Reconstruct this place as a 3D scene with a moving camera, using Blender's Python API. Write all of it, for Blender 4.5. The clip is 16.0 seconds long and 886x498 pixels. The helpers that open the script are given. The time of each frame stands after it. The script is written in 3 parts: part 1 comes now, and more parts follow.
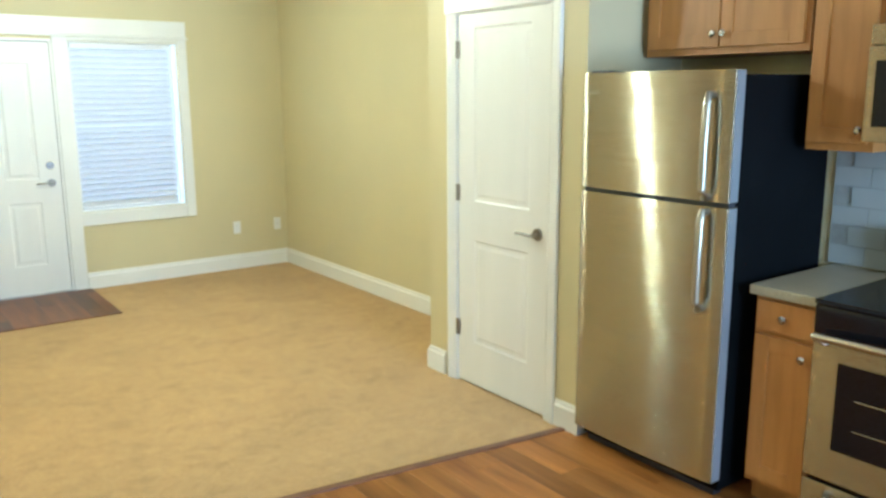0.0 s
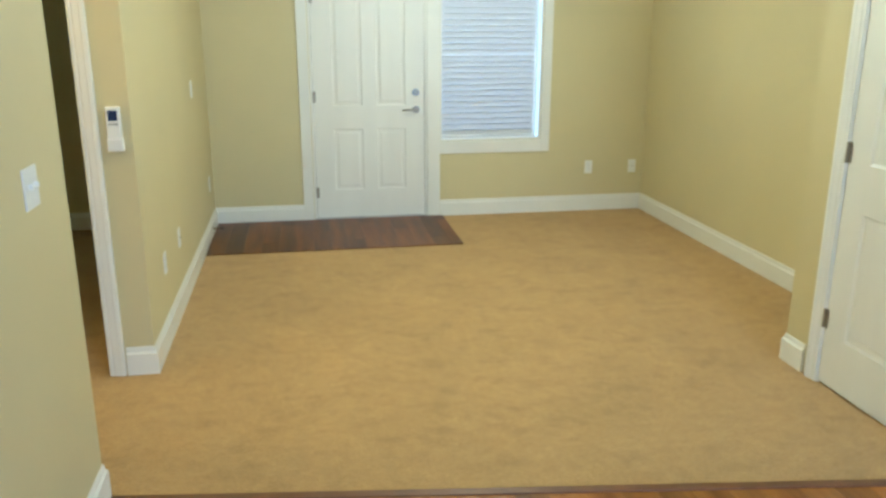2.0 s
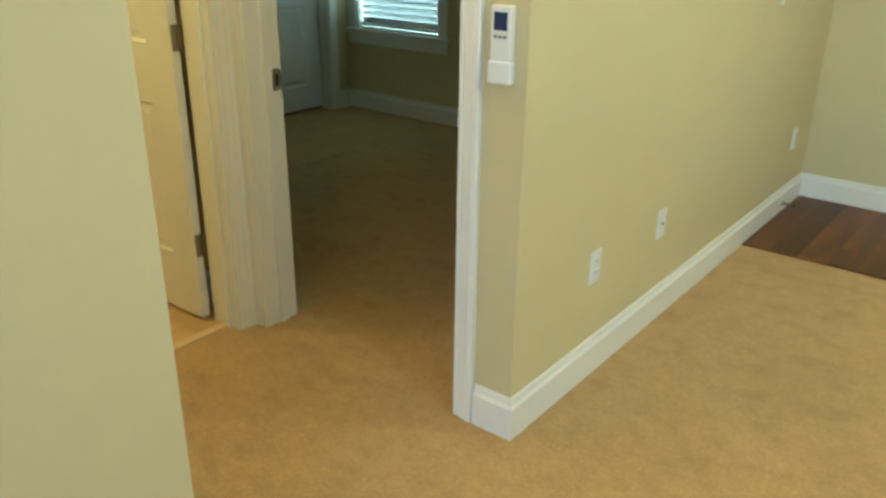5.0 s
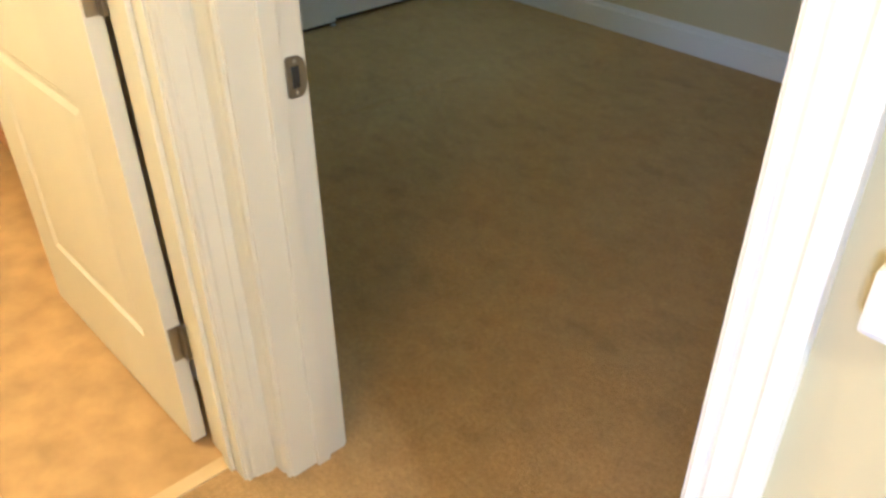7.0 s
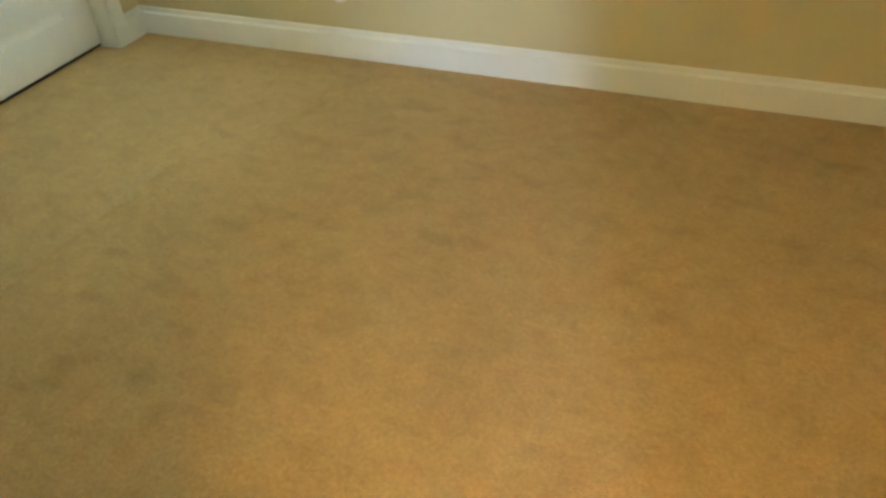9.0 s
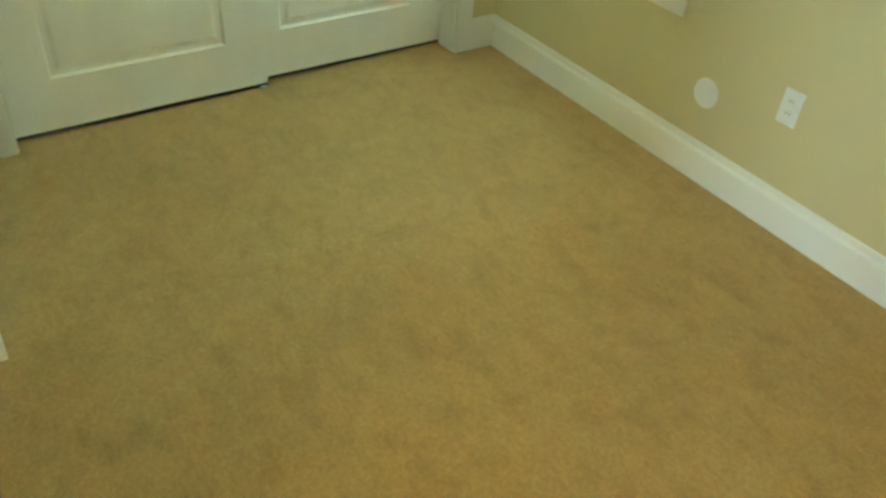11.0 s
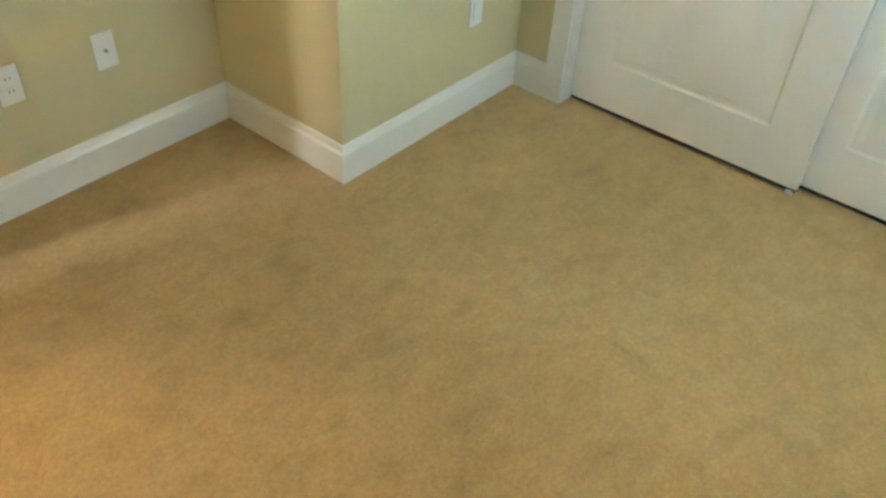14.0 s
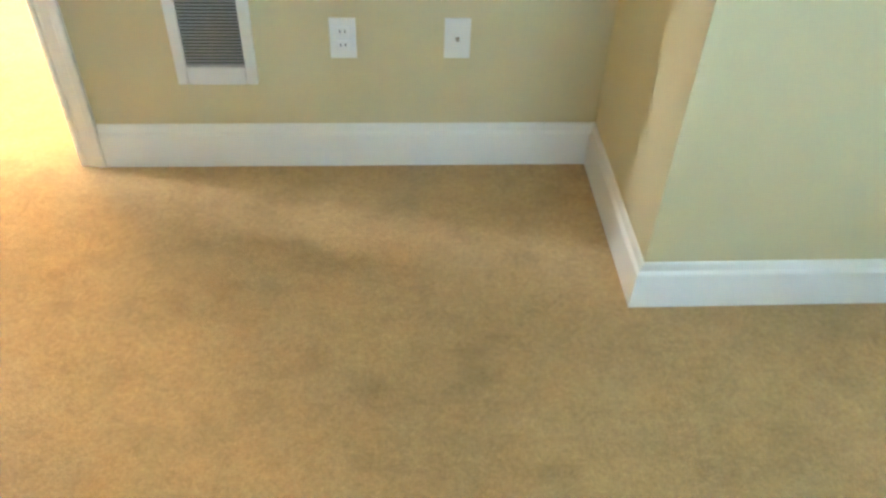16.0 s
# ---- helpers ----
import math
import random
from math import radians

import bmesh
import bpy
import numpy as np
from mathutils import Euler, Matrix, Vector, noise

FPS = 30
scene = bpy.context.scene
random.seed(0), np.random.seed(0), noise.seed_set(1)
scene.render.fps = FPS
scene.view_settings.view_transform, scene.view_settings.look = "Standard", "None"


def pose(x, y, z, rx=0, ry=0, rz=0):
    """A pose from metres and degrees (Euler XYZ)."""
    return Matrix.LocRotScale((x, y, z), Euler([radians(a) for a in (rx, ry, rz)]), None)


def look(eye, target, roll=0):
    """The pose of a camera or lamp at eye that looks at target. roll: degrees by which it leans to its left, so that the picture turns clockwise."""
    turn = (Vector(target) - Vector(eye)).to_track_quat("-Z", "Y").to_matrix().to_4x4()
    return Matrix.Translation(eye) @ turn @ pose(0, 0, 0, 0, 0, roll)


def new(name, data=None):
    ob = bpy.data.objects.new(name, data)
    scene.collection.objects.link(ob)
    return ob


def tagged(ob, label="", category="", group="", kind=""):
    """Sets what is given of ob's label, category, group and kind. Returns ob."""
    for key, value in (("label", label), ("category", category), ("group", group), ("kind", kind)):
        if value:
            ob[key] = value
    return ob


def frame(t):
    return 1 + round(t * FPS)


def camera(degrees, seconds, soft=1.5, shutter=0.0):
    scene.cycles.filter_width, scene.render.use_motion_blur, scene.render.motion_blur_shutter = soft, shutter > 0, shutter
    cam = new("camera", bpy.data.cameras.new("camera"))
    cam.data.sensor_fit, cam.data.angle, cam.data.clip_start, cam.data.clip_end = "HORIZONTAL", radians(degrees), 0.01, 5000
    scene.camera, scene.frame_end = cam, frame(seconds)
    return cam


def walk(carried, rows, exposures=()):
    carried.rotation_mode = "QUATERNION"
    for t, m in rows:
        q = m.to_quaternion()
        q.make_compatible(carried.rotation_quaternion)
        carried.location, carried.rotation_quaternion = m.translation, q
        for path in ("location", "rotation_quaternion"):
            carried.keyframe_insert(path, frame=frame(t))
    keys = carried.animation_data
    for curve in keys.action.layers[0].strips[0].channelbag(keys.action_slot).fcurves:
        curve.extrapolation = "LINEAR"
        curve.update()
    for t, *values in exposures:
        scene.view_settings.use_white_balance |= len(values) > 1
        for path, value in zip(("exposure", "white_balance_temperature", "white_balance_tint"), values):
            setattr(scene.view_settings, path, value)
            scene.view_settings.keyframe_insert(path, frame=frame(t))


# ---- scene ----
cam = camera(58.0, 16.0, soft=2.8)
PATH = [
    (0, (0.411, -4.133, 1.644), (1.573, -2.552, 1.255), -0.3),
    (0.5, (0.325, -4.183, 1.644), (1.306, -2.489, 1.239), 0.7),
    (1, (0.327, -4.134, 1.657), (1.103, -2.348, 1.204), 1.3),
    (1.5, (0.474, -3.902, 1.644), (1.061, -2.058, 1.140), 1.3),
    (2, (0.748, -3.742, 1.637), (1.080, -1.847, 1.089), 0.1),
    (2.5, (0.993, -3.442, 1.630), (1.048, -1.527, 1.058), 1.4),
    (3, (1.164, -3.080, 1.587), (0.941, -1.184, 0.992), 1.6),
    (3.5, (1.326, -2.723, 1.549), (0.811, -0.894, 0.927), 1.2),
    (4, (1.413, -2.362, 1.538), (0.574, -0.689, 0.834), 1.6),
    (4.5, (1.262, -1.974, 1.551), (0.264, -0.399, 0.827), 1.1),
    (4.7, (1.203, -1.876, 1.514), (0.142, -0.348, 0.778), 0.9),
    (6.8, (0.129, -0.676, 1.441), (-1.133, 0.425, 0.347), -0.9),
    (7, (0.034, -0.558, 1.464), (-1.205, 0.540, 0.342), -0.4),
    (7.5, (-0.285, -0.541, 1.492), (-1.163, 0.834, 0.335), -4.1),
    (8, (-0.389, -0.492, 1.555), (-1.052, 0.974, 0.368), -3.2),
    (8.2, (-0.442, -0.404, 1.561), (-1.067, 1.067, 0.359), -4.4),
    (10.3, (-0.783, 0.457, 1.577), (-1.779, 1.675, 0.342), 1.0),
    (10.5, (-0.893, 0.529, 1.597), (-1.952, 1.683, 0.353), 2.8),
    (11, (-0.912, 0.813, 1.547), (-2.160, 1.745, 0.292), 5.0),
    (11.5, (-0.810, 1.197, 1.531), (-2.290, 1.707, 0.286), 4.0),
    (12, (-0.782, 1.725, 1.631), (-2.297, 1.793, 0.326), 0.8),
    (12.5, (-0.858, 1.998, 1.611), (-2.360, 1.833, 0.300), 3.1),
    (13, (-0.852, 2.170, 1.654), (-2.294, 1.718, 0.344), 2.1),
    (13.5, (-0.945, 2.437, 1.632), (-2.244, 1.658, 0.327), 1.7),
    (14, (-1.111, 2.354, 1.607), (-2.311, 1.429, 0.302), 3.8),
    (14.5, (-1.324, 2.286, 1.577), (-2.315, 1.179, 0.239), 3.2),
    (15, (-1.441, 2.235, 1.518), (-2.251, 0.993, 0.176), 6.8),
    (15.5, (-1.619, 2.112, 1.498), (-2.283, 0.799, 0.142), 9.2),
    (16, (-2.034, 2.105, 1.434), (-2.155, 0.630, 0.089), 2.4),
]
EXPOSURES = [
    (0, 0.27, 4300, -3), (0.5, 0.06, 4350, -3), (1.5, -0.08, 4400, -3), (2.5, -0.18, 4450, -8), (4.7, -0.17, 4450, -9), (6.8, 0.85, 4250, 14), (7.5, 1.55, 4450, 16), (8.2, 2.4, 4800, 17),
    (10.3, 2.35, 4900, -16), (11.5, 2.45, 4850, -10), (12.5, 2.55, 4800, 8), (14.5, 2.72, 4550, 15), (15.5, 2.87, 4400, 16), (16, 3.0, 4250, 17),
]
walk(cam, [(t, look(eye, target, roll)) for t, eye, target, roll in PATH], EXPOSURES)

# ---- world, sun, lights ----
world = bpy.data.worlds.new("world")
scene.world = world
world.use_nodes = True
wn = world.node_tree.nodes
sky = wn.new("ShaderNodeTexSky")
sky.sky_type = 'NISHITA'
sky.sun_disc = False
sky.sun_elevation = radians(38)
sky.sun_rotation = radians(200)
wn["Background"].inputs[1].default_value = 0.08
world.node_tree.links.new(sky.outputs[0], wn["Background"].inputs[0])


def area_lamp(name, m, w, h, watts, color):
    d = bpy.data.lights.new(name, 'AREA')
    d.shape, d.size, d.size_y, d.energy, d.color = 'RECTANGLE', w, h, watts, color
    ob = new(name, d)
    ob.matrix_world = m
    return ob


def bulb(name, x, y, z, watts, color, radius=0.12):
    d = bpy.data.lights.new(name, 'POINT')
    d.energy, d.color, d.shadow_soft_size = watts, color, radius
    ob = new(name, d)
    ob.matrix_world = pose(x, y, z)
    return ob


sun_data = bpy.data.lights.new("sun", 'SUN')
sun_data.energy, sun_data.angle, sun_data.color = 2.0, radians(0.5), (1, 0.95, 0.88)
sun = new("sun", sun_data)
sun.matrix_world = look((0, 0, 10), (3, 7.5, 3.7))
bulb("living_lamp", 1.9, 1.2, 2.33, 66, (1.0, 0.80, 0.47), 0.2)
bulb("dining_lamp", 1.55, -0.55, 2.33, 50, (1.0, 0.81, 0.49), 0.08)
# Added warm fill for the cabinets; no lamp is known in the kitchen.
bulb("kitchen_fill", 1.5, -3.3, 2.33, 3, (1.0, 0.86, 0.66), 0.25)
bulb("hall_lamp", -0.6, -0.55, 2.33, 14, (1.0, 0.57, 0.14), 0.1)
bulb("bath_lamp", -2.2, -0.95, 2.3, 44, (1.0, 0.62, 0.18))
area_lamp("kitchen_window_light", pose(2.5, -6.13, 1.5, 90, 0, 0), 1.5, 1.15, 135, (0.86, 0.88, 0.97))
area_lamp("living_window_light", pose(2.34, 3.095, 1.355, -90, 0, 0), 0.84, 1.38, 7.5, (0.82, 0.90, 1.0))
area_lamp("bedroom_window_light", pose(-3.075, 3.095, 1.35, -90, 0, 0), 0.80, 1.38, 30, (0.90, 1.0, 0.72))

# ---- materials ----


def mat(name, base, rough=0.5, metal=0.0, var=0.06, scale=6.0, fine=220.0, bump=0.08, dist=0.002, stretch=(1, 1, 1), per_object=0.0, coat=0.0, hue=None):
    m = bpy.data.materials.new(name)
    m.use_nodes = True
    nt = m.node_tree
    n, l = nt.nodes, nt.links
    b = n["Principled BSDF"]
    tc = n.new("ShaderNodeTexCoord")
    mp = n.new("ShaderNodeMapping")
    mp.inputs["Scale"].default_value = stretch
    l.new(tc.outputs["Object"], mp.inputs[0])
    big = n.new("ShaderNodeTexNoise")
    big.inputs["Scale"].default_value, big.inputs["Detail"].default_value = scale, 5
    small = n.new("ShaderNodeTexNoise")
    small.inputs["Scale"].default_value, small.inputs["Detail"].default_value = fine, 3
    l.new(mp.outputs[0], big.inputs[0])
    l.new(mp.outputs[0], small.inputs[0])
    ramp = n.new("ShaderNodeValToRGB")
    ramp.color_ramp.elements[0].position, ramp.color_ramp.elements[1].position = 0.3, 0.7
    lo = [max(0.0, c * (1 - var)) for c in base]
    hi = [min(1.0, c * (1 + var)) for c in (hue or base)]
    ramp.color_ramp.elements[0].color, ramp.color_ramp.elements[1].color = (*lo, 1), (*hi, 1)
    l.new(big.outputs[0], ramp.inputs[0])
    out = ramp.outputs[0]
    if per_object:
        info = n.new("ShaderNodeObjectInfo")
        mr = n.new("ShaderNodeMapRange")
        mr.inputs[3].default_value, mr.inputs[4].default_value = 1 - per_object, 1 + per_object
        l.new(info.outputs["Random"], mr.inputs[0])
        hs = n.new("ShaderNodeHueSaturation")
        l.new(mr.outputs[0], hs.inputs["Value"])
        l.new(out, hs.inputs["Color"])
        out = hs.outputs[0]
        comb = n.new("ShaderNodeCombineXYZ")
        mul = n.new("ShaderNodeMath")
        mul.operation = 'MULTIPLY'
        mul.inputs[1].default_value = 37.0
        l.new(info.outputs["Random"], mul.inputs[0])
        l.new(mul.outputs[0], comb.inputs[0])
        l.new(mul.outputs[0], comb.inputs[1])
        add2 = n.new("ShaderNodeVectorMath")
        l.new(tc.outputs["Object"], add2.inputs[0])
        l.new(comb.outputs[0], add2.inputs[1])
        l.new(add2.outputs[0], mp.inputs[0])
    l.new(out, b.inputs["Base Color"])
    rr = n.new("ShaderNodeMapRange")
    rr.inputs[3].default_value, rr.inputs[4].default_value = max(0.02, rough - 0.06), min(1, rough + 0.06)
    l.new(big.outputs[0], rr.inputs[0])
    l.new(rr.outputs[0], b.inputs["Roughness"])
    b.inputs["Metallic"].default_value = metal
    b.inputs["Coat Weight"].default_value = coat
    if bump:
        bp = n.new("ShaderNodeBump")
        bp.inputs["Strength"].default_value, bp.inputs["Distance"].default_value = bump, dist
        l.new(small.outputs[0], bp.inputs["Height"])
        l.new(bp.outputs[0], b.inputs["Normal"])
    return m


def carpet_material(name, dark, light):
    m = bpy.data.materials.new(name)
    m.use_nodes = True
    nt = m.node_tree
    n, l = nt.nodes, nt.links
    b = n["Principled BSDF"]
    tc = n.new("ShaderNodeTexCoord")

    def noise_of(scale, detail, rough, distort=0.0, stretch=None):
        t = n.new("ShaderNodeTexNoise")
        t.inputs["Scale"].default_value, t.inputs["Detail"].default_value = scale, detail
        t.inputs["Roughness"].default_value, t.inputs["Distortion"].default_value = rough, distort
        if stretch:
            mp = n.new("ShaderNodeMapping")
            mp.inputs["Scale"].default_value = stretch
            mp.inputs["Rotation"].default_value = (0, 0, 0.5)
            l.new(tc.outputs["Object"], mp.inputs[0])
            l.new(mp.outputs[0], t.inputs[0])
        else:
            l.new(tc.outputs["Object"], t.inputs[0])
        return t.outputs[0]

    broad = noise_of(1.7, 5, 0.6, 0.3)
    scuff = noise_of(5.5, 4, 0.58, 0.15, (1, 1.6, 1))
    patch = noise_of(17, 4, 0.65, 0.3)
    pile = noise_of(75, 3, 0.65)
    tuft = noise_of(210, 4, 0.85)
    fibre = noise_of(700, 2, 0.7)

    def scaled(src, a0, a1, b0, b1):
        r = n.new("ShaderNodeMapRange")
        for k, v in enumerate((a0, a1, b0, b1)):
            r.inputs[1 + k].default_value = v
        l.new(src, r.inputs[0])
        return r.outputs[0]

    def times(a, c):
        k = n.new("ShaderNodeMath")
        k.operation = 'MULTIPLY'
        l.new(a, k.inputs[0])
        l.new(c, k.inputs[1])
        return k.outputs[0]

    f = times(scaled(broad, 0.36, 0.64, 0.93, 1.05), scaled(scuff, 0.51, 0.71, 1.01, 0.86))
    f = times(f, scaled(pile, 0.3, 0.7, 0.86, 1.13))
    f = times(f, scaled(tuft, 0.3, 0.7, 0.72, 1.24))
    f = times(f, scaled(patch, 0.35, 0.65, 0.93, 1.06))
    mixn = n.new("ShaderNodeMix")
    mixn.data_type = 'RGBA'
    mixn.inputs[6].default_value, mixn.inputs[7].default_value = (*dark, 1), (*light, 1)
    l.new(scaled(fibre, 0.3, 0.7, 0, 1), mixn.inputs[0])
    vm = n.new("ShaderNodeVectorMath")
    vm.operation = 'SCALE'
    l.new(mixn.outputs[2], vm.inputs[0])
    l.new(f, vm.inputs["Scale"])
    l.new(vm.outputs[0], b.inputs["Base Color"])
    b.inputs["Roughness"].default_value = 0.95
    b.inputs["Specular IOR Level"].default_value = 0.1
    b.inputs["Sheen Weight"].default_value = 0.15
    bp = n.new("ShaderNodeBump")
    bp.inputs["Strength"].default_value, bp.inputs["Distance"].default_value = 0.6, 0.004
    l.new(tuft, bp.inputs["Height"])
    clump = n.new("ShaderNodeBump")
    clump.inputs["Strength"].default_value, clump.inputs["Distance"].default_value = 0.5, 0.006
    l.new(pile, clump.inputs["Height"])
    l.new(clump.outputs[0], bp.inputs["Normal"])
    l.new(bp.outputs[0], b.inputs["Normal"])
    return m


PAINT = mat("tan_wall_paint", (0.60, 0.53, 0.295), 0.55, var=0.03, scale=1.5, fine=260, bump=0.1, dist=0.0012)
WHITE = mat("white_trim_paint", (0.80, 0.79, 0.74), 0.32, var=0.025, scale=3, fine=90, bump=0.04, dist=0.0006)
DOORW = mat("white_door_paint", (0.80, 0.79, 0.75), 0.36, var=0.03, scale=2, fine=70, bump=0.05, dist=0.0006, stretch=(3, 3, 0.4))
CEIL = mat("ceiling_paint", (0.78, 0.75, 0.66), 0.8, var=0.03, fine=90, bump=0.25, dist=0.003)
CARPET = carpet_material("beige_carpet", (0.385, 0.244, 0.082), (0.582, 0.398, 0.156))
VINYL = mat("bath_vinyl", (0.50, 0.325, 0.115), 0.42, var=0.2, scale=9, fine=45, bump=0.12, dist=0.002)
SEAM = mat("pale_seam_strip", (0.62, 0.47, 0.24), 0.45, var=0.08, scale=14, fine=60)
# One laminate in two tones: dimmer entry light and kitchen sheen put into colour.
PLANK_DIM = mat("laminate_plank_dim", (0.075, 0.026, 0.006), 0.40, var=0.2, scale=2.2, fine=60, bump=0.03, dist=0.0005, stretch=(5, 0.6, 1), per_object=0.34, hue=(0.15, 0.060, 0.012))
PLANK_LIT = mat("laminate_plank_lit", (0.215, 0.078, 0.010), 0.36, var=0.25, scale=2.2, fine=60, bump=0.03, dist=0.0005, stretch=(5, 0.6, 1), per_object=0.26, hue=(0.33, 0.14, 0.023))
PLANK_LIT.node_tree.nodes["Principled BSDF"].inputs["Specular IOR Level"].default_value = 0.3
PLANK_DIM.node_tree.nodes["Principled BSDF"].inputs["Specular IOR Level"].default_value = 0.3
TMOLD = mat("brown_transition_wood", (0.15, 0.065, 0.026), 0.4, var=0.2, scale=10, fine=150)
OAK = mat("oak_cabinet_wood", (0.40, 0.185, 0.035), 0.45, var=0.07, scale=4, fine=110, bump=0.04, dist=0.0005, stretch=(5, 5, 0.7), hue=(0.46, 0.222, 0.047))
STEEL = mat("brushed_stainless", (0.43, 0.39, 0.28), 0.20, 1.0, var=0.03, scale=0.6, fine=1.0, bump=1.0, dist=0.0015, stretch=(1.5, 1.5, 700))
sn = STEEL.node_tree
upright = sn.nodes.new("ShaderNodeCombineXYZ")
upright.inputs[2].default_value = 1.0
sn.links.new(upright.outputs[0], sn.nodes["Principled BSDF"].inputs["Tangent"])
sn.nodes["Principled BSDF"].inputs["Anisotropic"].default_value = 1.0
CHROME = mat("satin_nickel", (0.48, 0.46, 0.42), 0.22, 1.0, var=0.04, bump=0.0)
SATIN = mat("bright_satin_nickel", (0.62, 0.61, 0.57), 0.4, 0.8, var=0.05, bump=0.0)
AGED = mat("aged_nickel", (0.27, 0.255, 0.225), 0.3, 1.0, var=0.08, bump=0.0)
BAR = mat("brushed_bar_handle", (0.40, 0.375, 0.30), 0.36, 1.0, var=0.05, bump=0.0)
BRONZE = mat("dull_nickel_hinge", (0.36, 0.33, 0.28), 0.38, 1.0, var=0.08, bump=0.0)
BLACKP = mat("black_enamel", (0.004, 0.0045, 0.005), 0.5, var=0.2, fine=400, bump=0.06, dist=0.0006)
BLACKP.node_tree.nodes["Principled BSDF"].inputs["Specular IOR Level"].default_value = 0.05
GLOSSB = mat("black_glass", (0.006, 0.006, 0.007), 0.08, var=0.1, bump=0.0)
GLOSSB.node_tree.nodes["Principled BSDF"].inputs["Specular IOR Level"].default_value = 0.3
GREYP = mat("pale_grey_enamel", (0.26, 0.275, 0.28), 0.3, 0.3, var=0.03, bump=0.0)
PLASTIC = mat("white_plastic", (0.78, 0.78, 0.76), 0.35, var=0.02, bump=0.0)
DARKP = mat("dark_plastic", (0.03, 0.032, 0.04), 0.3, var=0.1, bump=0.0)
COUNTER = mat("tan_laminate_counter", (0.36, 0.31, 0.19), 0.35, var=0.14, scale=160, fine=320, bump=0.02, dist=0.0004)
TILE = mat("white_glazed_tile", (0.43, 0.45, 0.42), 0.18, var=0.03, scale=5, fine=30, bump=0.02, per_object=0.03)
GROUT = mat("tile_grout", (0.33, 0.34, 0.31), 0.9, var=0.08, scale=30)
SLAT = mat("white_blind_slat", (0.80, 0.80, 0.82), 0.4, var=0.02, bump=0.0)
sb = SLAT.node_tree.nodes["Principled BSDF"]
tr = SLAT.node_tree.nodes.new("ShaderNodeBsdfTranslucent")
tr.inputs[0].default_value = (0.75, 0.8, 0.9, 1)
ms = SLAT.node_tree.nodes.new("ShaderNodeMixShader")
ms.inputs[0].default_value = 0.03
SLAT.node_tree.links.new(sb.outputs[0], ms.inputs[1])
SLAT.node_tree.links.new(tr.outputs[0], ms.inputs[2])
SLAT.node_tree.links.new(ms.outputs[0], SLAT.node_tree.nodes["Material Output"].inputs[0])
ALU = mat("dull_aluminium", (0.45, 0.44, 0.42), 0.5, 0.7, var=0.08, bump=0.0)
GRILLE = mat("grey_grille_metal", (0.40, 0.40, 0.40), 0.45, 0.3, var=0.1, bump=0.0)
GROUND = mat("concrete_ground", (0.3, 0.29, 0.27), 0.9, var=0.15, scale=2, fine=40, bump=0.3)
GLASS = bpy.data.materials.new("window_glass")
GLASS.use_nodes = True
gb = GLASS.node_tree.nodes["Principled BSDF"]
gb.inputs["Transmission Weight"].default_value, gb.inputs["Roughness"].default_value, gb.inputs["IOR"].default_value = 1.0, 0.0, 1.1
LCD = mat("dark_lcd", (0.025, 0.04, 0.11), 0.15, var=0.1, bump=0.0)

# ---- mesh helpers ----


def box(bm, x0, x1, y0, y1, z0, z1, bevel=0.0):
    vs = [bm.verts.new((x, y, z)) for x in (x0, x1) for y in (y0, y1) for z in (z0, z1)]
    fs = [bm.faces.new([vs[i] for i in q]) for q in ((0, 1, 3, 2), (4, 6, 7, 5), (0, 4, 5, 1), (2, 3, 7, 6), (0, 2, 6, 4), (1, 5, 7, 3))]
    if bevel:
        es = {e for f in fs for e in f.edges}
        bmesh.ops.bevel(bm, geom=list(es), offset=bevel, segments=2, affect='EDGES', profile=0.6)
    return bm


def cyl(bm, p, q, r0, r1=None, seg=16):
    p, q = Vector(p), Vector(q)
    r1 = r0 if r1 is None else r1
    turn = (q - p).to_track_quat('Z', 'Y').to_matrix().to_4x4()
    bmesh.ops.create_cone(bm, cap_ends=True, segments=seg, radius1=r0, radius2=r1, depth=(q - p).length, matrix=Matrix.Translation((p + q) / 2) @ turn)
    return bm


def tube(bm, pts, r, seg=10, flat=1.0):
    """A swept rod along points."""
    pts = [Vector(p) for p in pts]
    rings = []
    for i, p in enumerate(pts):
        d = (pts[min(i + 1, len(pts) - 1)] - pts[max(i - 1, 0)]).normalized()
        a = d.orthogonal().normalized() if abs(d.z) > 0.99 else d.cross(Vector((0, 0, 1))).normalized()
        b = d.cross(a).normalized()
        rings.append([bm.verts.new(p + r * (math.cos(k * 2 * math.pi / seg) * a + flat * math.sin(k * 2 * math.pi / seg) * b)) for k in range(seg)])
    for u, v in zip(rings, rings[1:]):
        for k in range(seg):
            bm.faces.new((u[k], u[(k + 1) % seg], v[(k + 1) % seg], v[k]))
    bm.faces.new(rings[0][::-1])
    bm.faces.new(rings[-1])
    return bm


def part(name, bm, material, parent=None, label="", smooth=False):
    bmesh.ops.recalc_face_normals(bm, faces=bm.faces)
    me = bpy.data.meshes.new(name)
    bm.to_mesh(me)
    bm.free()
    me.materials.append(material)
    if smooth:
        for p in me.polygons:
            p.use_smooth = True
        me.set_sharp_from_angle(angle=radians(40))
    ob = new(name, me)
    if parent:
        ob.parent = parent
    if label:
        ob["label"] = label
    return ob


def thing(name, m, label, category, group="", kind=""):
    ob = new(name)
    ob.empty_display_size = 0.1
    ob.matrix_world = m
    return tagged(ob, label, category, group, kind)


def bx(*a, bevel=0.0):
    return box(bmesh.new(), *a, bevel=bevel)


